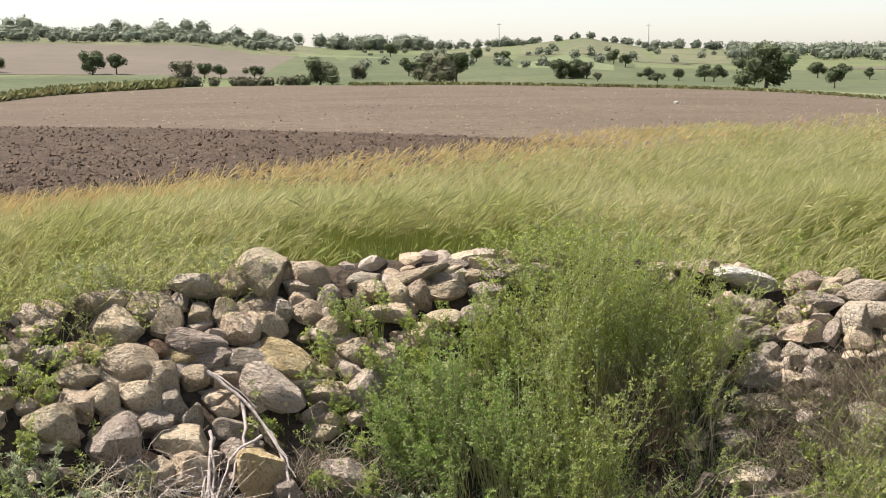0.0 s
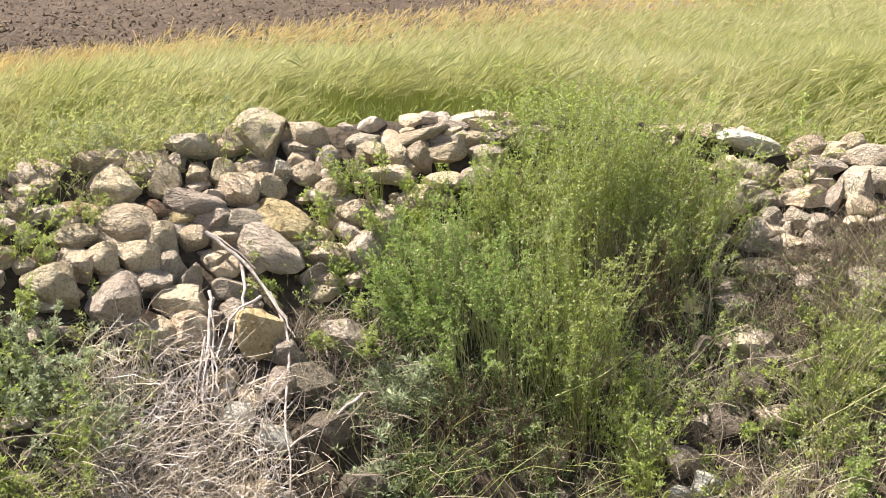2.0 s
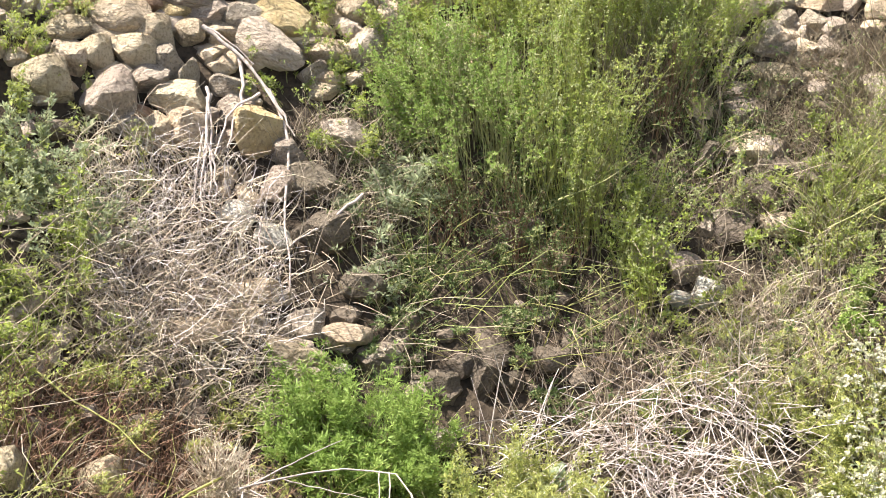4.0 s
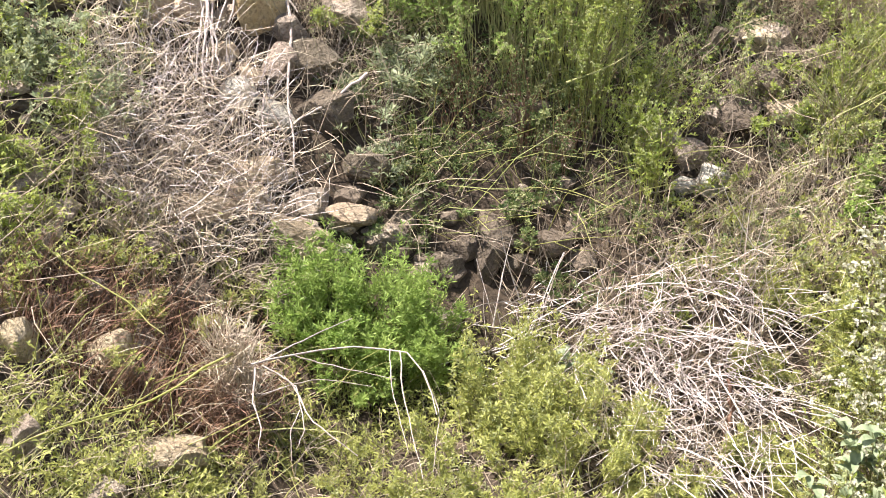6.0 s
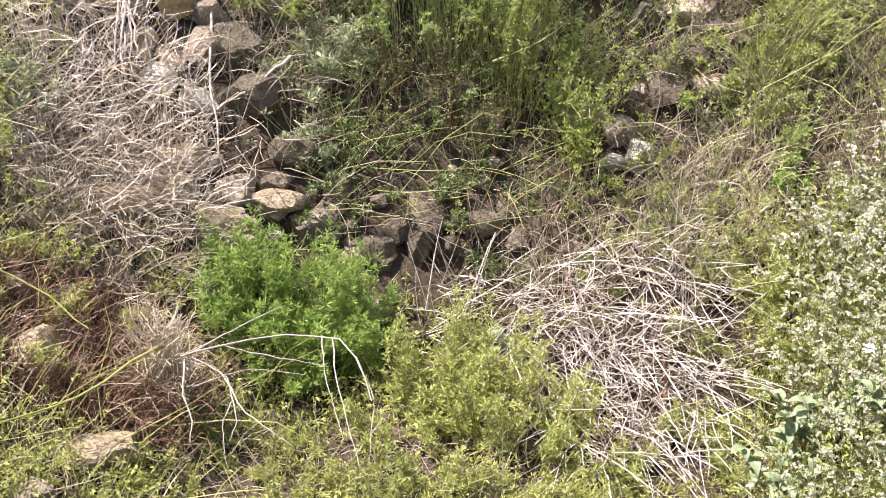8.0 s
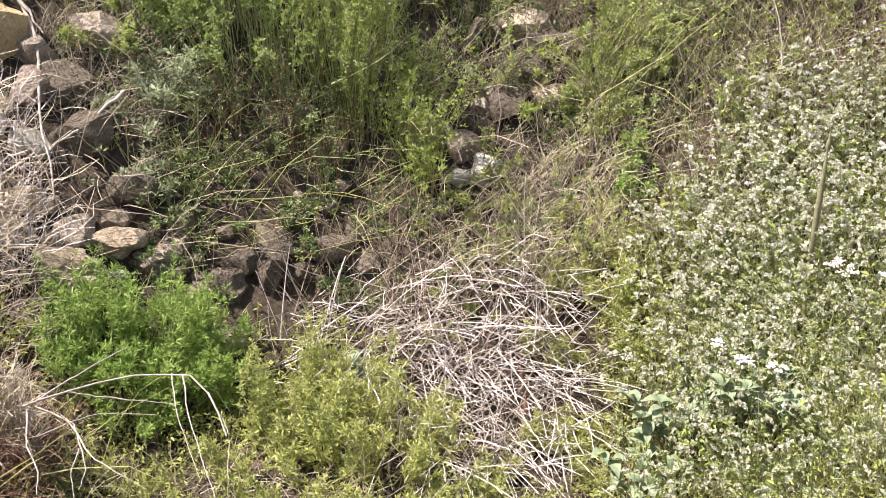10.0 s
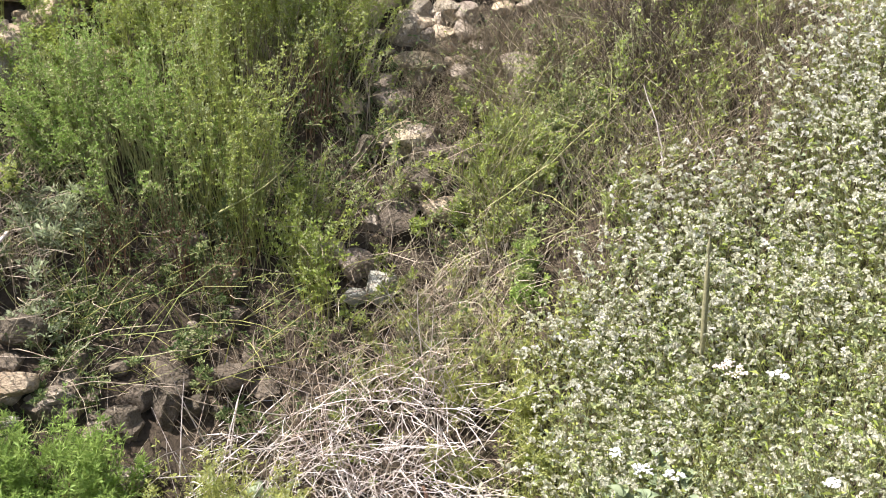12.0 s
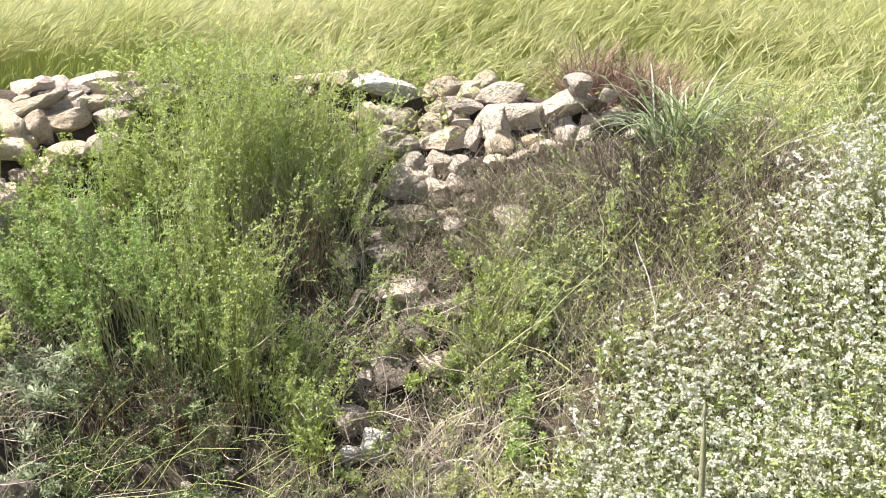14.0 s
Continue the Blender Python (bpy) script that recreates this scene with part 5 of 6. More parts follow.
def in_bank(x, y, soft=0.35):
    edge = 1.02 + 0.34 * (y - 3.0) + 0.16 * noise.noise((x * 3, y * 3, 2))
    top = 3.96 + 0.16 * (x - 1.5)
    inside = min(x - edge, y - 2.25 - 0.35 * noise.noise((x * 1.7, y * 1.7, 3)), 3.75 - x + 0.6 * noise.noise((x, y * 1.3, 5)), top - y + 0.20 * noise.noise((x * 3, y * 3, 6)))
    return inside > soft * abs(noise.noise((x * 37.1, y * 41.3, 9))) * 2


keep = np.array([in_bank(a, b) for a, b in zip(fx, fy)])
fx, fy = fx[keep], fy[keep]
fz = on_ground(fx, fy)
n = len(fx)
base = np.c_[fx, fy, fz - 0.02]
patchy = np.array([noise.noise((float(a) * 2.6, float(b) * 2.6, 17)) for a, b in zip(fx, fy)])
tall = rng.uniform(0.16, 0.42, n) * (0.75 + 0.3 * (fx > 2.2) + 0.35 * patchy)
tip = base + np.c_[rng.normal(-0.02, 0.06, n), rng.normal(-0.02, 0.06, n), tall]
cv = bend(base, tip, np.c_[rng.normal(0, 0.03, (n, 2)), 0.05 * tall], 5)
v1, f1 = tubes(cv[:, [0, 4]], rng.uniform(0.0010, 0.0018, n))
s = rng.integers(0, n, 34000)
t = rng.uniform(0.1, 0.95, 34000)
p = along(cv, s, t)
way = rng.standard_normal((34000, 3))
way[:, 2] = np.abs(way[:, 2]) * 0.7 + 0.2
L = 0.026 * rng.uniform(0.5, 1.4, 34000)
v2, f2 = blades(p, way, L, L * 0.28)
flowering = empty("flowering_bank", 0, 0, 0, "dense pale cream seed heads over green stems on the bank", "flowers")
flowering["kind"] = "stuff"
part("stemwork", mesh_of("stems", v1, f1, STEM_GREEN), flowering, kind="stuff")
part("foliage", mesh_of("leaves", v2, f2, [LEAF_LIME, LEAF_GREY], np.repeat((rng.uniform(0, 1, 34000) < 0.4).astype(int), 2)), flowering, kind="stuff")
# fluffy nodding heads: a bent rachis set all round with soft bracts
full = np.clip(0.56 + 0.16 * (fx - 1.5) + 0.5 * patchy, 0.28, 0.9)
full *= np.clip(0.6 + 0.6 * (fy - 2.9), 0.45, 1)
white = np.clip(0.16 + 0.75 * (fy - 3.15) + 0.22 * (fx - 1.6) + 0.3 * patchy, 0.02, 0.9)
tuft = np.repeat(np.arange(n), 2)
tuft = tuft[rng.uniform(0, 1, 2 * n) < 1.45 * full[tuft]]
m = len(tuft)
tp = along(cv, tuft, 1 - 0.3 * rng.uniform(0, 1, m) ** 2) + rng.normal(0, 0.012, (m, 3))
girth = rng.uniform(0.6, 1.25, m)
nod = rng.normal(0, 1, (m, 3)) * (1, 1, 0.4) + (0.3, -0.2, 0.5)
nod /= np.linalg.norm(nod, axis=1, keepdims=True)
BITS = 10
k = np.repeat(np.arange(m), BITS)
bit = np.tile(np.linspace(0, 1, BITS), m)[:, None]
rachis = tp[k] + nod[k] * bit * 0.027 * girth[k][:, None] + np.array([0, 0, -0.016]) * bit ** 2 * girth[k][:, None]
round_ = rng.standard_normal((BITS * m, 3))
round_ /= np.linalg.norm(round_, axis=1, keepdims=True)
v, f = blades(rachis - round_ * 0.003, round_ + nod[k] * 0.3 + (0, 0, 0.2), girth[k] * rng.uniform(0.010, 0.014, BITS * m), girth[k] * rng.uniform(0.009, 0.012, BITS * m), 0.1)
kind_ = np.where(rng.uniform(0, 1, m) < white[tuft], rng.integers(1, 3, m), np.where(rng.uniform(0, 1, m) < 0.6, 2, 0))
part("seed_spray", mesh_of("seed_spray", v, f, [SEED, BLOSSOM, CREAM], np.repeat(np.repeat(kind_, BITS), 2)), flowering, kind="stuff")


def cover(name, label, count, x0, x1, y0, y1, inside, h, leaf, mat_leaf, mat_stem, per=9, seeds=0):
    """Low sprigs that carpet a stretch of ground."""
    px, py = rng.uniform(x0, x1, count), rng.uniform(y0, y1, count)
    ok = np.array([inside(float(a), float(b)) for a, b in zip(px, py)])
    px, py = px[ok], py[ok]
    c = len(px)
    root = np.repeat(np.c_[px, py, on_ground(px, py) - 0.01], 3, 0)
    hh = h * rng.uniform(0.4, 1.5, 3 * c)
    tip = root + np.c_[rng.normal(0, 0.5, (3 * c, 2)) * hh[:, None], hh * rng.uniform(0.5, 1, 3 * c)]
    cv = bend(root, tip, np.c_[rng.normal(0, 0.15, (3 * c, 2)), np.full(3 * c, 0.2)] * hh[:, None], 5)
    ob = empty(name, 0, 0, 0, label, "ground cover")
    ob["kind"] = "stuff"
    v, f = tubes(cv[:, [0, 2, 4]], rng.uniform(0.0008, 0.0015, 3 * c))
    part("stemwork", mesh_of("stemwork", v, f, mat_stem), ob, kind="stuff")
    k = np.repeat(np.arange(3 * c), 3)
    p = np.repeat(along(cv, k, rng.uniform(0.3, 1, len(k))), per // 5 + 1, 0)
    way = rng.standard_normal((len(p), 3))
    way[:, 2] = way[:, 2] * 0.6 + 0.35
    L = leaf * 0.85 * rng.uniform(0.45, 1.25, len(p))
    v, f = blades(p, way, L, L * 0.3)
    part("foliage", mesh_of("foliage", v, f, mat_leaf), ob, kind="stuff")
    if seeds:
        k = np.repeat(rng.integers(0, 3 * c, seeds), 2)
        v, f = blades(along(cv, k, rng.uniform(0.7, 1, len(k))) + rng.normal(0, 0.006, (len(k), 3)), rng.standard_normal((len(k), 3)), 0.009 * rng.uniform(0.6, 1.3, len(k)), np.full(len(k), 0.005))
        part("seed_spray", mesh_of("seed_spray", v, f, SEED), ob, kind="stuff")


def clump_noise(x, y, k=2.2, s=0.0):
    return noise.noise((x * k + s, y * k, 7.7)) > -0.12


def bare(x, y):
    """False on the patches of open stones."""
    return math.hypot(x - 0.16, y - 4.15) > 0.24 and math.hypot(x - 0.94, y - 4.30) > 0.24 and math.hypot(x + 0.45, y - 4.28) > 0.22


cover("green_cover", "low yellow-green weeds carpeting the near side", 3500, -1.9, 1.7, 2.2, 3.95, lambda x, y: clump_noise(x, y) and y > 2.4 + 0.4 * noise.noise((x * 1.6, y * 1.6, 4)) and math.hypot((x - 0.76) / 0.42, (y - 3.6) / 0.5) > 1 and math.hypot((x + 0.95) / 0.42, (y - 3.42) / 0.26) > 1, 0.12, 0.026, LEAF_PALE, STEM_GREEN, 9, 2200)
# the next two carpets carry the slope's shade in their leaf colour
cover("green_cover", "shade-toned green weeds carpeting the slope", 800, -0.45, 1.2, 3.95, 5.0, lambda x, y: clump_noise(x, y, 3, 4) and bare(x, y), 0.13, 0.026, LEAF_GREEN, STEM_GREEN, 12, 700)
cover("green_cover", "yellow-green weeds toned dark for the shaded slope", 700, -0.5, 1.9, 3.9, 4.9, lambda x, y: clump_noise(x, y, 3, 9) and bare(x, y), 0.15, 0.024, LEAF_GREEN, STEM_GREEN, 9, 900)
cover("green_cover", "green weeds under the pale seed heads", 3000, 0.9, 3.6, 2.2, 5.2, lambda x, y: in_bank(x, y), 0.20, 0.022, LEAF_GREY, STEM_GREEN, 12, 0)
cover("green_cover", "pale weeds of the verge behind the heap", 2300, -3.2, 3.6, 4.4, 6.8, lambda x, y: 1.06 < bowl(x, y)[0] < 1.42 and (x < -1.1 or x > 0.45), 0.22, 0.022, LEAF_PALE, STEM_GREEN, 12, 2200)
cover("green_cover", "pale weeds of the verge beside the heap", 1500, -3.0, -0.9, 4.2, 6.2, lambda x, y: 0.98 < bowl(x, y)[0] < 1.35 and clump_noise(x, y, 2, 5), 0.32, 0.026, LEAF_PALE, STEM_GREEN, 12, 1500)
cover("green_cover", "green weeds on the bank beside the heap", 1200, -2.1, -1.1, 3.4, 5.0, lambda x, y: clump_noise(x, y, 2.5, 8) and x < -1.25 and y < 4.3, 0.18, 0.026, LEAF_LIME, STEM_GREEN, 12, 900)
cover("green_cover", "lime weeds spilling over the rim stones", 1100, 0.2, 1.5, 5.0, 6.0, lambda x, y: 0.88 < bowl(x, y)[0] < 1.1 and not 1.0 < x < 1.45 and clump_noise(x, y, 3, 6), 0.22, 0.024, LEAF_LIME, STEM_GREEN, 15, 900)
cover("green_cover", "sparse low weeds on the ground beside the path", 1500, -4.0, 4.5, -2.5, 3.0, lambda x, y: (bowl(x, y)[0] > 0.55 and noise.noise((x * 1.3, y * 1.3, 12)) > -0.05 and not in_bank(x, y)), 0.11, 0.03, LEAF_PALE, STEM_GREEN, 6, 300)
cover("green_cover", "yellow-green weeds between the flowers and the bank", 1500, 1.35, 3.4, 3.5, 4.75, lambda x, y: not in_bank(x, y) and y > 3.75 + 0.1 * (x - 1.5) and clump_noise(x, y, 3.3, 2), 0.27, 0.022, LEAF_LIME, HAY_PALE, 6, 1500)
cover("dry_cover", "dry brown stems on the shaded bank", 420, 0.9, 2.5, 4.1, 5.0, lambda x, y: bowl(x, y)[0] < 1.0, 0.20, 0.014, UMBER, UMBER, 6, 900)


def umbel(x, y, h, width, mat, label):
    ob = empty("umbel_flower", x, y, ground_z(x, y), label, "flower", "umbel flowers on the bank")
    top = np.array([[0.02, 0.0, h]])
    v, f = tubes(bend(np.zeros((1, 3)), top, np.array([[0.01, 0.01, 0]]), 6), np.array([0.002]), 4)
    part("stem", mesh_of("stem", v, f, STEM_GREEN, None, True), ob)
    k = 16
    a, q = rng.uniform(0, math.tau, k), np.sqrt(rng.uniform(0.02, 1, k)) * width / 2
    end = top + np.c_[np.cos(a) * q, np.sin(a) * q, 0.35 * width - q * 0.3]
    v, f = tubes(bend(np.repeat(top, k, 0), end, np.zeros((k, 3)), 3), np.full(k, 0.0007))
    part("rays", mesh_of("rays", v, f, STEM_GREEN), ob)
    fl = np.repeat(end, 9, 0) + rng.normal(0, width * 0.055, (9 * k, 3)) * (1, 1, 0.3)
    part("floret_mass", scatter_mesh("floret_mass", OCT_V, OCT_F, fl, np.full((9 * k, 3), 0.006) * (1.2, 1.2, 0.5), mat), ob, kind="stuff")
    return ob


for ux_, uy_, uh_, uw_ in ((1.71, 2.95, 0.33, 0.055), (1.32, 2.96, 0.31, 0.065), (1.36, 2.85, 0.33, 0.05), (1.30, 3.09, 0.31, 0.04), (1.58, 2.46, 0.33, 0.05)):
    umbel(ux_, uy_, uh_, uw_, PETAL, "small white umbel flower on a thin green stem")
umbel(1.63, 3.06, 0.34, 0.10, PETAL_PINK, "broad pinkish umbel flower among pale seed heads")


def leafy(x, y, h, r, count, label):
    ob = empty("broadleaf_plant", x, y, ground_z(x, y), label, "plant", "broad-leaved plants by the flowers")
    st = 9
    a = rng.uniform(0, math.tau, st)
    tip = np.c_[np.cos(a) * r * 0.6, np.sin(a) * r * 0.6, h * rng.uniform(0.6, 1, st)]
    cv = bend(np.zeros((st, 3)), tip, np.c_[np.zeros((st, 2)), np.full(st, 0.05)], 6)
    v, f = tubes(cv, np.full(st, 0.003), 4)
    part("stemwork", mesh_of("stemwork", v, f, STEM_GREEN, None, True), ob)
    for s in range(count):
        k = rng.integers(0, st)
        q = rng.integers(2, 6)
        way = rng.standard_normal((1, 3))
        way[:, 2] = rng.uniform(-0.1, 1.1)
        Lf = rng.uniform(0.036, 0.07)
        u = way[0] / np.linalg.norm(way[0])
        side = np.cross(u, (0, 0, 1.0))
        side /= np.linalg.norm(side) + 1e-9
        up = np.cross(side, u)
        rows = []
        for e in np.linspace(0, 1, 6):
            w = Lf * 0.27 * math.sin(math.pi * min(1, 0.06 + 0.94 * e ** 0.8)) + 0.0006
            mid = cv[k, q] + u * Lf * e + up * Lf * (0.10 * math.sin(3.1 * e)) - np.array([0, 0, 0.22 * Lf * e * e])
            rows += [mid - side * w + up * w * 0.35, mid, mid + side * w + up * w * 0.35]
        fs = [(3 * a + b, 3 * a + b + 1, 3 * a + b + 4, 3 * a + b + 3) for a in range(5) for b in range(2)]
        part("leaf", mesh_of("leaf", rows, fs, LEAF_BROAD, None, True), ob)
    return ob


leafy(1.20, 3.10, 0.30, 0.24, 130, "grey-green broad-leaved plant beside the pale flowers")
leafy(1.40, 2.96, 0.28, 0.22, 110, "grey-green broad-leaved plant below the umbels")
leafy(1.05, 2.90, 0.22, 0.18, 70, "low grey-green broad-leaved plant near the straw")
leafy(0.42, 3.72, 0.16, 0.12, 34, "small grey-green plant rising through the straw")


def spike(x, y, z0, z1, size, label):
    ob = empty("grass_spike", x, y, z0, label, "grass")
    H = z1 - z0
    v, f = tubes(bend(np.zeros((1, 3)), np.array([[0.01, 0, H]]), np.zeros((1, 3)), 8), np.array([0.0022]), 5)
    part("stem", mesh_of("stem", v, f, STEM_GREEN, None, True), ob)
    k, sides, prof = 26, 10, []
    for i in range(k):
        t = i / (k - 1)
        rr = size * (0.25 + 0.75 * math.sin(math.pi * min(1, t * 1.15 + 0.08)) ** 0.5 if t < 0.88 else 0.85 * (1 - t) / 0.12 + 0.05)
        for j in range(sides):
            a = j * math.tau / sides
            g = rr * (1 + 0.12 * ((i + j) % 2))
            prof.append((0.01 + g * math.cos(a), g * math.sin(a), H - 0.02 + 0.40 * t))
    fs = [(i * sides + j, i * sides + (j + 1) % sides, (i + 1) * sides + (j + 1) % sides, (i + 1) * sides + j) for i in range(k - 1) for j in range(sides)]
    part("head", mesh_of("head", prof, fs, SPIKE, None, True), ob, "dense olive-brown seed spike")
    return ob


spike(1.672, 3.30, ground_z(1.672, 3.30), -0.29, 0.009, "tall green grass stem with a dense brown seed spike")

# ---- barley ----
EDGE = [(-4.2, 3.5), (-3.3, 6.6), (-2.78, 8.06), (-2.44, 9.5), (-1.53, 11.9), (-0.48, 13.5), (1.45, 16.6), (3.55, 19.4), (7.75, 22.5), (16, 27), (24, 30)]
N = 125000
near_n = 30000
bx, by = np.r_[rng.uniform(-4.0, 18, N), rng.uniform(-4.0, 7, near_n)], np.r_[rng.uniform(4.5, 27, N), rng.uniform(5.0, 9.5, near_n)]
N += near_n
d = np.hypot(bx, by)
az = np.degrees(np.arctan2(bx, by))
dens = np.clip(1.25 * (6.5 / np.maximum(d, 6.5)) ** 1.25, 0, 1)
ok = (rng.uniform(0, 1, N) < dens) & (az > -27) & (az < 42)
far_edge = np.interp(bx, [p[0] for p in EDGE], [p[1] for p in EDGE])
ok &= by < far_edge - 0.05 + rng.normal(0, 0.08, N)
bx, by, d, far_edge = bx[ok], by[ok], d[ok], far_edge[ok]
rr_ = np.hypot((bx - 0.2) / 2.6, (by - 3.1) / 2.4)
near_out = (rr_ - 1.05) * 2.4
ok = near_out > 0.64 + 0.05 * rng.uniform(-1, 1, len(bx))
bx, by, d, far_edge = bx[ok], by[ok], d[ok], far_edge[ok]
n = len(bx)
bz = np.array([ground_z(float(a), float(b)) for a, b in zip(bx, by)])
wave = np.array([noise.noise((float(a) * 0.5, float(b) * 0.4, 3)) + 0.5 * noise.noise((float(a) * 1.6, float(b) * 1.3, 8)) for a, b in zip(bx, by)])
wind = 0.08 + 0.22 * wave
size = 1 + 0.5 * np.clip((d - 7) / 12, 0, 1)
hgt = (0.66 + 0.10 * np.clip((8.2 - d) / 2, 0, 1) + 0.13 * wave) * rng.uniform(0.88, 1.08, n)
inset = (np.hypot((bx - 0.2) / 2.6, (by - 3.1) / 2.4) - 1.05) * 2.4
hgt *= np.where(np.abs(bx + 0.1) < 0.6, 1.0, np.clip(0.55 + 0.75 * (inset - 0.6), 0.55, 1.0))
base = np.c_[bx, by, bz]
tip = base + np.c_[wind * hgt + rng.normal(0, 0.07, n), -0.10 * hgt * wave + rng.normal(0, 0.07, n), hgt]
# stems: flat-sided three-cornered straws with one leaf each
cvs = bend(base, tip, np.c_[-0.10 * wind * hgt, np.zeros(n), 0.06 * hgt], 4)
stand = d < 8.5
v1, f1 = tubes(cvs[stand][:, [0, 3]], 0.0019 * size[stand])
v0, f0 = blades(base[~stand], (tip - base)[~stand], np.linalg.norm(tip - base, axis=1)[~stand], 0.0045 * size[~stand], 0.0)
lw = np.c_[rng.normal(0.3, 0.7, n), rng.normal(0, 0.7, n), rng.uniform(0.2, 1.0, n)]
lw[:, 2] += 0.5
v2, f2 = blades(cvs[np.arange(n), rng.integers(1, 3, n)], lw, rng.uniform(0.09, 0.18, n), np.full(n, 0.006), 0.2)
# heads: a bent ear and its long awns
hw = np.c_[0.30 + 1.3 * wind + rng.normal(0, 0.36, n), rng.normal(-0.1, 0.38, n), rng.uniform(0.3, 1.0, n)]
hw /= np.linalg.norm(hw, axis=1, keepdims=True)
v3, f3 = blades(tip, hw, 0.075 * np.ones(n), 0.0066 * size, 0.1)
awn_v, awn_f, off = [v3], [f3], len(v3)
for k in range(3):
    w = hw + rng.normal(0, 0.17, (n, 3))
    va, fa = blades(tip + hw * 0.03 * k * 0.5, w, rng.uniform(0.09, 0.17, n), 0.0028 * size, 0.12)
    awn_v.append(va)
    awn_f.append(fa + off)
    off += len(va)
ripe = np.clip(1.3 - (far_edge - by) / (1.6 + 0.18 * d) + 0.6 * wave, 0, 1) * np.clip((5.5 - bx) / 4, 0.3, 1)
is_ripe = (rng.uniform(0, 1, n) < ripe).astype(int)
head_index = np.tile(np.repeat(is_ripe, 2), 4)
barley = empty("barley", 0, 0, 0, "green-gold bearded barley standing dense and bent by wind", "barley")
barley["kind"] = "stuff"
part("straw_mass", mesh_of("straw_mass", v1, f1, [BARLEY_STEM, BARLEY_RIPE], np.repeat(is_ripe[stand], 3)), barley, kind="stuff")
part("straw_mass", mesh_of("straw_mass", v0, f0, [BARLEY_STEM, BARLEY_RIPE], np.repeat(is_ripe[~stand], 2)), barley, kind="stuff")
part("foliage", mesh_of("foliage", v2, f2, [BARLEY_STEM, BARLEY_RIPE], np.repeat(is_ripe, 2)), barley, kind="stuff")
part("ear_mass", mesh_of("ear_mass", np.concatenate(awn_v), np.concatenate(awn_f), [BARLEY_HEAD, BARLEY_RIPE], head_index), barley, kind="stuff")

# clods of the ploughed field, straw on the pale field
n = 17000
ca, cd = rng.uniform(-24, 6, n), 8 * (46 / 8) ** rng.uniform(0, 1, n)
cx, cy = cd * np.sin(np.radians(ca)), cd * np.cos(np.radians(ca))
fe = np.interp(cx, [p[0] for p in EDGE], [p[1] for p in EDGE])
lim = np.interp(ca, [-28, -18.7, -7, 3, 8], [52, 46, 36, 30, 27])
ok = (cy > fe - 0.3) & (cd < lim)
cx, cy, cd = cx[ok], cy[ok], cd[ok]
cz = np.array([terrain(float(a), float(b)) for a, b in zip(cx, cy)]) + 0.04 + np.minimum(0.0012 * cd, 0.07)
cs = (0.025 + 0.085 * rng.uniform(0, 1, (len(cx), 1)) ** 2.2) * rng.uniform(0.6, 1.3, (len(cx), 3)) * (1, 1, 0.8)
tagged(new("clods", scatter_mesh("clods", OCT_V, OCT_F, np.c_[cx, cy, cz], cs, CLOD)), "dark turned clods of the ploughed field", "soil", kind="stuff")
n = 6000
ca, cd = rng.uniform(-21, 24, n), 28 * (200 / 28) ** rng.uniform(0, 1, n) ** 1.4
lo = np.interp(ca, [-28, -18.7, -7, 3, 8, 40], [52, 46, 36, 30, 22, 24])
hi = np.interp(ca, [-30, -18.7, -11.6, -7.4, 3, 12.8, 18.8, 40], [80, 112, 270, 280, 235, 150, 90, 60])
ok = (cd > lo) & (cd < hi)
cx, cy, cd = (cd * np.sin(np.radians(ca)))[ok], (cd * np.cos(np.radians(ca)))[ok], cd[ok]
cz = np.array([terrain(float(a), float(b)) for a, b in zip(cx, cy)]) + 0.05 + np.minimum(0.0012 * cd, 0.07)
cs = rng.uniform(0.03, 0.09, (len(cx), 1)) * rng.uniform(0.6, 1.4, (len(cx), 3)) * (1.4, 1.4, 0.3) * (0.3 + cd / 140)[:, None]
tagged(new("chaff", scatter_mesh("chaff", OCT_V, OCT_F, np.c_[cx, cy, cz], cs, CHAFF)), "straw scraps over the pale tilled field", "straw", kind="stuff")


# ---- trees and hedges ----
def far_place(az, d):
    x, y = d * math.sin(radians(az)), d * math.cos(radians(az))
    return x, y, terrain(x, y)


def leaf_cloud(centres, radii, count, size, squash=0.85):
    """Small leaf sprays over the shells of several dense lumps."""
    k = rng.integers(0, len(centres), count)
    v = rng.standard_normal((count, 3))
    v /= np.linalg.norm(v, axis=1, keepdims=True)
    p = centres[k] + v * radii[k][:, None] * (rng.uniform(0.72, 1.05, count)[:, None]) * (1, 1, squash)
    L = size * rng.uniform(0.6, 1.4, count)
    va, fa = blades(p, v + rng.normal(0, 0.7, (count, 3)), L, L * 0.8, 0.1)
    m = len(centres)
    vb = (PEB_V[None] * (1 + 0.16 * rng.standard_normal((m, len(PEB_V), 1)))) * radii[:, None, None] * 1.62 * (1, 1, squash) + centres[:, None, :]
    fb = PEB_F[None] + (np.arange(m) * len(PEB_V))[:, None, None] + len(va)
    return np.concatenate([va, vb.reshape(-1, 3)]), np.concatenate([fa, fb.reshape(-1, 3)])


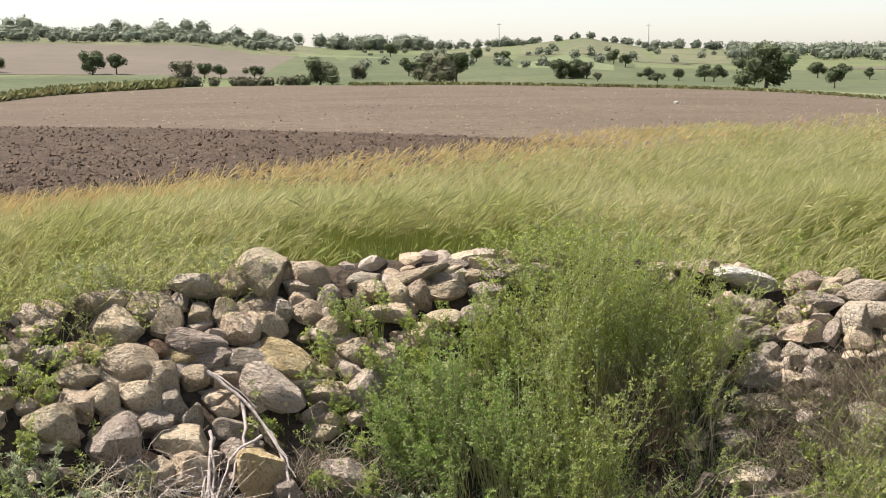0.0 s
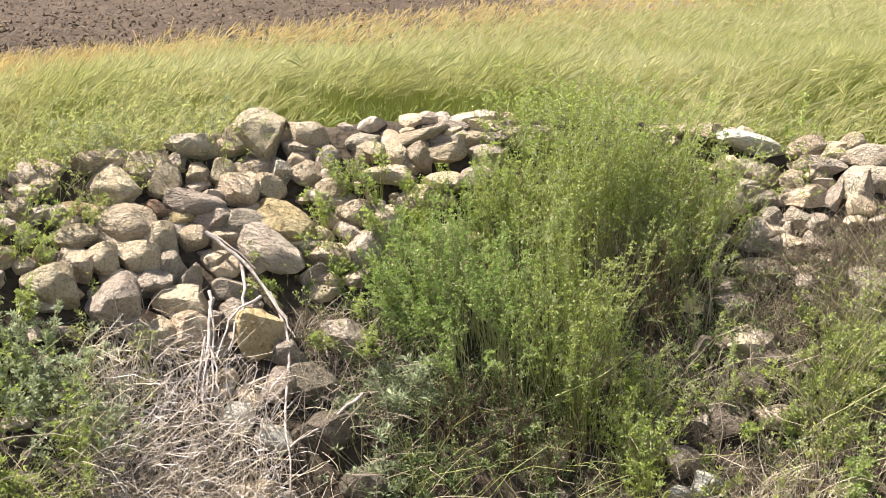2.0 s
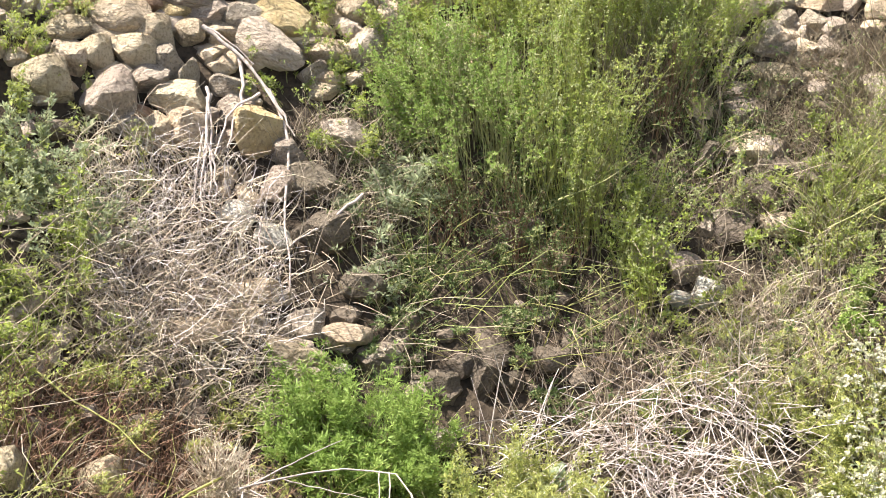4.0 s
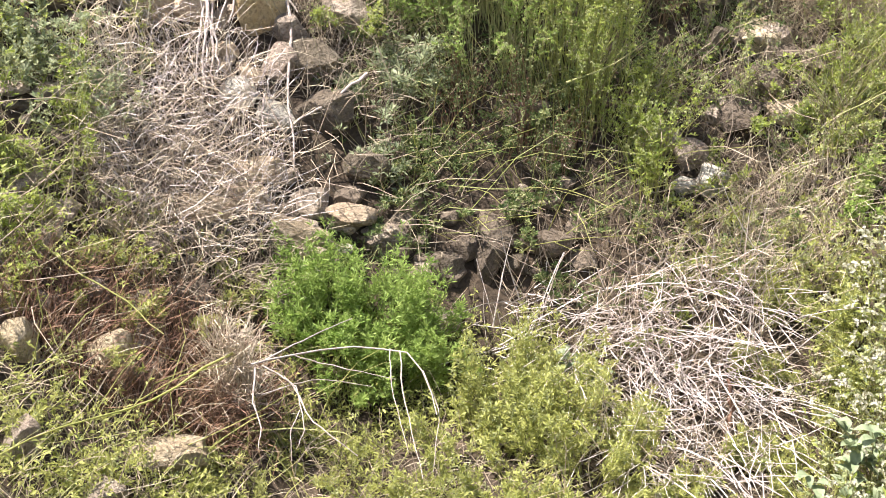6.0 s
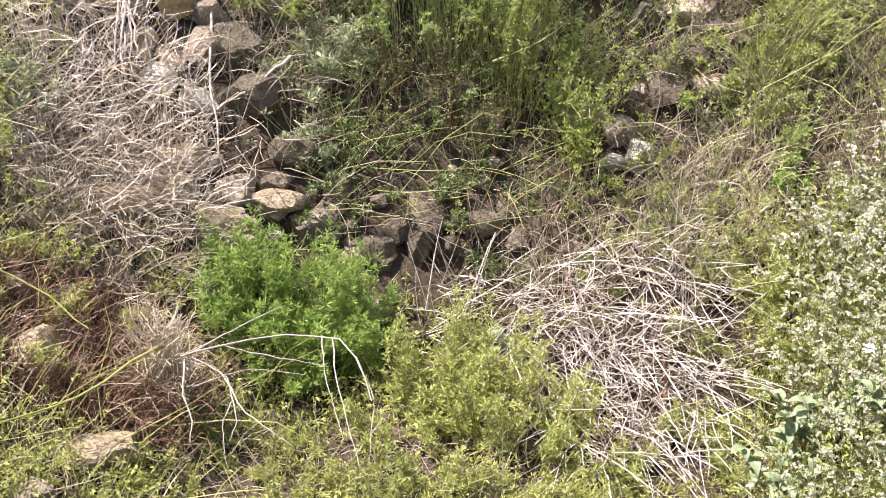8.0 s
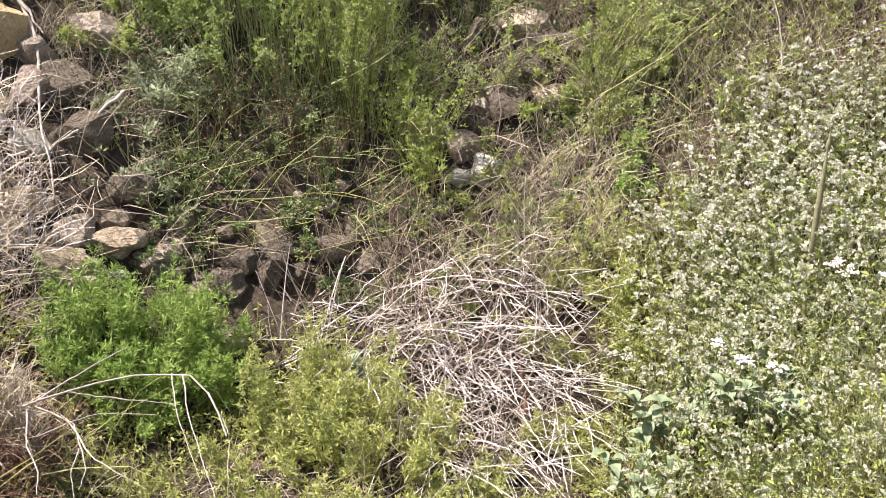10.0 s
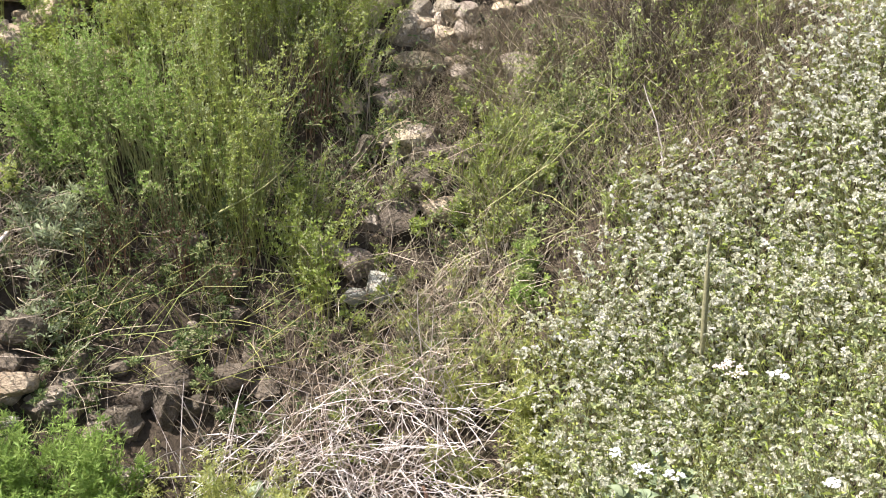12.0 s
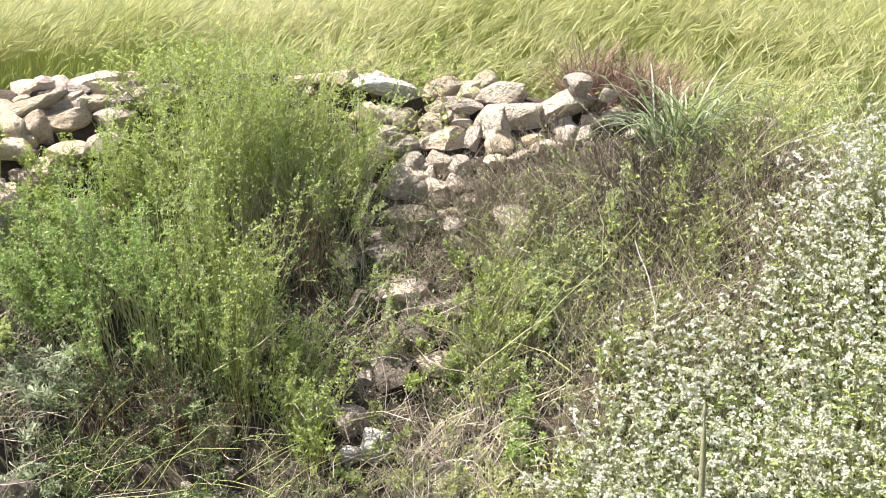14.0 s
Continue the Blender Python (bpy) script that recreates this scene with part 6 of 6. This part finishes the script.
def tree(az, d, h, w, label, mat=FOLIAGE, bare=0.25):
    x, y, z = far_place(az, d)
    ob = empty("tree", x, y, z, label, "tree", "trees of the plain")
    lines = [(np.zeros(3), np.array([0.02 * h, 0, 0.55 * h]))]
    for _ in range(5):
        a = rng.uniform(0, math.tau)
        lines.append((np.array([0, 0, h * rng.uniform(0.18, 0.4)]), np.array([math.cos(a) * w * 0.32, math.sin(a) * w * 0.32, h * rng.uniform(0.5, 0.8)])))
    b, t = np.array([q[0] for q in lines]), np.array([q[1] for q in lines])
    v, f = tubes(bend(b, t, rng.normal(0, 0.03 * h, (len(lines), 3)), 6), np.r_[0.045 * h, np.full(5, 0.02 * h)], 6)
    part("trunk", mesh_of("trunk", v, f, BARK, None, True), ob)
    k = 11
    c = np.c_[rng.normal(0, w * 0.22, (k, 2)), rng.uniform(bare * h + 0.16 * h, 0.82 * h, k)]
    r = rng.uniform(0.18, 0.29, k) * min(w, h)
    v, f = leaf_cloud(c, r, 2300, 0.05 * h, 0.85)
    part("crown", mesh_of("crown", v, f, mat), ob)
    return ob


oak = "dark green round-crowned tree standing alone in the fields"
small = "small dark green tree at the field boundary"
grey = "grey-green bare-topped tree at the field boundary"
# bearing, distance, height, width
tree(14.1, 186, 6.6, 6.6, "tall dark tree with a leaning crown beside the pale field", FOLIAGE, 0.05)
tree(16.9, 190, 3.2, 3.4, small)
tree(-5.3, 285, 6.4, 7.6, oak, FOLIAGE, 0.0)
tree(0.0, 270, 6.6, 7.0, grey, FOLIAGE_GREY, 0.05)
tree(0.7, 275, 7.0, 4.4, oak)
tree(-15.0, 372, 7.0, 9.2, oak, FOLIAGE, 0.05)
tree(-14.0, 372, 5.8, 5.2, small)
tree(-18.9, 392, 5.6, 6.0, oak)
tree(-11.3, 290, 5.6, 5.6, grey, FOLIAGE_GREY, 0.0)
tree(-10.3, 340, 4.4, 3.6, small)
tree(-9.6, 340, 3.6, 4.0, small)
tree(-8.15, 335, 3.8, 4.0, small)
tree(-3.6, 330, 4.8, 5.0, grey, FOLIAGE_GREY, 0.0)
tree(-1.4, 350, 5.2, 4.6, oak)
tree(-0.8, 360, 4.6, 4.4, small)
tree(5.3, 318, 5.6, 5.0, oak, FOLIAGE, 0.0)
tree(5.9, 320, 6.0, 5.4, oak, FOLIAGE, 0.0)
tree(6.4, 316, 5.2, 3.6, grey, FOLIAGE_GREY, 0.0)
tree(6.9, 290, 2.2, 2.0, grey, FOLIAGE_GREY)
tree(8.1, 420, 4.4, 4.0, small)
tree(7.6, 450, 5.2, 4.6, oak)
tree(9.1, 315, 3.0, 3.0, small)
tree(9.5, 280, 2.4, 2.6, small)
tree(10.4, 305, 3.2, 2.8, small)
tree(11.5, 300, 4.2, 3.4, oak)
tree(11.9, 295, 4.0, 4.4, oak)
tree(13.1, 380, 4.6, 4.8, small)
tree(16.2, 330, 4.0, 4.0, small)
tree(17.2, 330, 3.8, 3.4, small)
tree(18.3, 320, 3.0, 2.6, small)
tree(1.6, 520, 6.0, 5.0, small)
tree(2.7, 500, 4.5, 4.5, small)
tree(-2.2, 640, 7.0, 7.0, oak)
tree(7.4, 470, 3.6, 3.6, small)


def thicket(name, label, a0, a1, d0, d1, count, h, leaves, leaf, mat, zlift=0.0):
    """Distant bushes and trees run together, by lumps."""
    a, d = rng.uniform(a0, a1, count), rng.uniform(d0, d1, count)
    c = np.array([far_place(p, q) for p, q in zip(a, d)])
    hh = h * rng.uniform(0.5, 1.25, count)
    c[:, 2] += hh * 0.55 + zlift
    v, f = leaf_cloud(c, hh * 0.6, leaves, leaf, 0.9)
    return tagged(new(name, mesh_of(name, v, f, mat)), label, "woodland", kind="stuff")


# the leaf colour of these far lumps already carries the haze
thicket("ridge_wood", "dark wooded band along the ridge", -22, -6.5, 690, 860, 330, 5.0, 13000, 1.0, HAZED_WOODLAND)
thicket("ridge_wood", "scattered round trees on the skyline", -21, -6, 885, 900, 24, 8, 4000, 1.0, HAZED_WOODLAND)
thicket("ridge_wood", "dense dark wood on the ridge", -5.4, -0.6, 850, 905, 70, 8, 6000, 1.1, HAZED_WOODLAND)
thicket("ridge_wood", "trees along the skyline", -0.6, 3.4, 870, 905, 32, 5.0, 3600, 0.9, HAZED_WOODLAND)
thicket("ridge_wood", "bushes on the rounded hilltop", 3.4, 8.2, 860, 900, 22, 3.2, 2400, 0.9, HAZED_WOODLAND)
thicket("ridge_wood", "scattered trees on the far skyline", 8.2, 14.0, 840, 905, 34, 4.5, 3600, 0.9, HAZED_WOODLAND)
thicket("ridge_wood", "long dark wood on the low skyline", 12.5, 26, 560, 900, 480, 4.8, 15000, 1.0, HAZED_WOODLAND)
thicket("slope_scrub", "bushes scattered over the far slope", -4, 12, 420, 800, 50, 2.6, 4000, 0.7, HAZED_WOODLAND)
thicket("boundary_hedge", "overgrown hedge between the green strip and the pale field", -11.8, -5.8, 284, 292, 40, 1.6, 3200, 0.5, FOLIAGE_GREY)
# the tall grass bank of the green strip
n = 3600
ga = rng.uniform(-24, -11.4, n)
gd = np.interp(ga, [-30, -18.7, -11.6], [82, 115, 280]) * rng.uniform(0.99, 1.05, n)
gp = np.array([far_place(p, q) for p, q in zip(ga, gd)])
L = gd / 110 * rng.uniform(0.35, 0.9, n)
v, f = blades(gp + (0, 0, 0.1), np.c_[rng.normal(0, 0.6, (n, 2)), np.ones(n)], L * 1.3, L * 0.7, 0.2)
tagged(new("hedge_grass", mesh_of("hedge_grass", v, f, HEDGE)), "rank pale grass along the field boundary", "grass", kind="stuff")
n = 2600
ga = rng.uniform(-4, 26, n)
gd = np.interp(ga, [-4, 3, 12.8, 18.8, 40], [272, 238, 152, 92, 62]) * rng.uniform(0.985, 1.0, n)
gp = np.array([far_place(p, q) for p, q in zip(ga, gd)])
L = gd / 200 * rng.uniform(0.3, 0.7, n)
v, f = blades(gp + (0, 0, 0.1), np.c_[rng.normal(0, 0.6, (n, 2)), np.ones(n)], L * 1.2, L * 0.9, 0.2)
tagged(new("hedge_grass", mesh_of("hedge_grass", v, f, HEDGE)), "low dark ridge of grass and earth in the tilled field", "grass", kind="stuff")


def pole(az, d, h):
    x, y, z = far_place(az, d)
    ob = empty("power_pole", x, y, z, "thin grey power pole on the ridge", "pole", "power poles")
    v, f = tubes(bend(np.zeros((1, 3)), np.array([[0, 0, h]]), np.zeros((1, 3)), 4), np.array([0.35]), 6)
    part("mast", mesh_of("mast", v, f, PAINT), ob)
    v, f = tubes(bend(np.array([[-1.6, 0, h * 0.93]]), np.array([[1.6, 0, h * 0.93]]), np.zeros((1, 3)), 3), np.array([0.2]), 4)
    part("crossarm", mesh_of("crossarm", v, f, PAINT), ob)


pole(2.6, 850, 16)
pole(9.1, 850, 16)
x, y, z = far_place(10.3, 70)
ob = new("white_bag", ROCKS[WHITE][0])
ob.matrix_world = Matrix.Translation((x, y, z + 0.16)) @ Matrix.Diagonal((0.30, 0.22, 0.2, 1))
tagged(ob, "small white scrap lying on the pale field", "scrap")
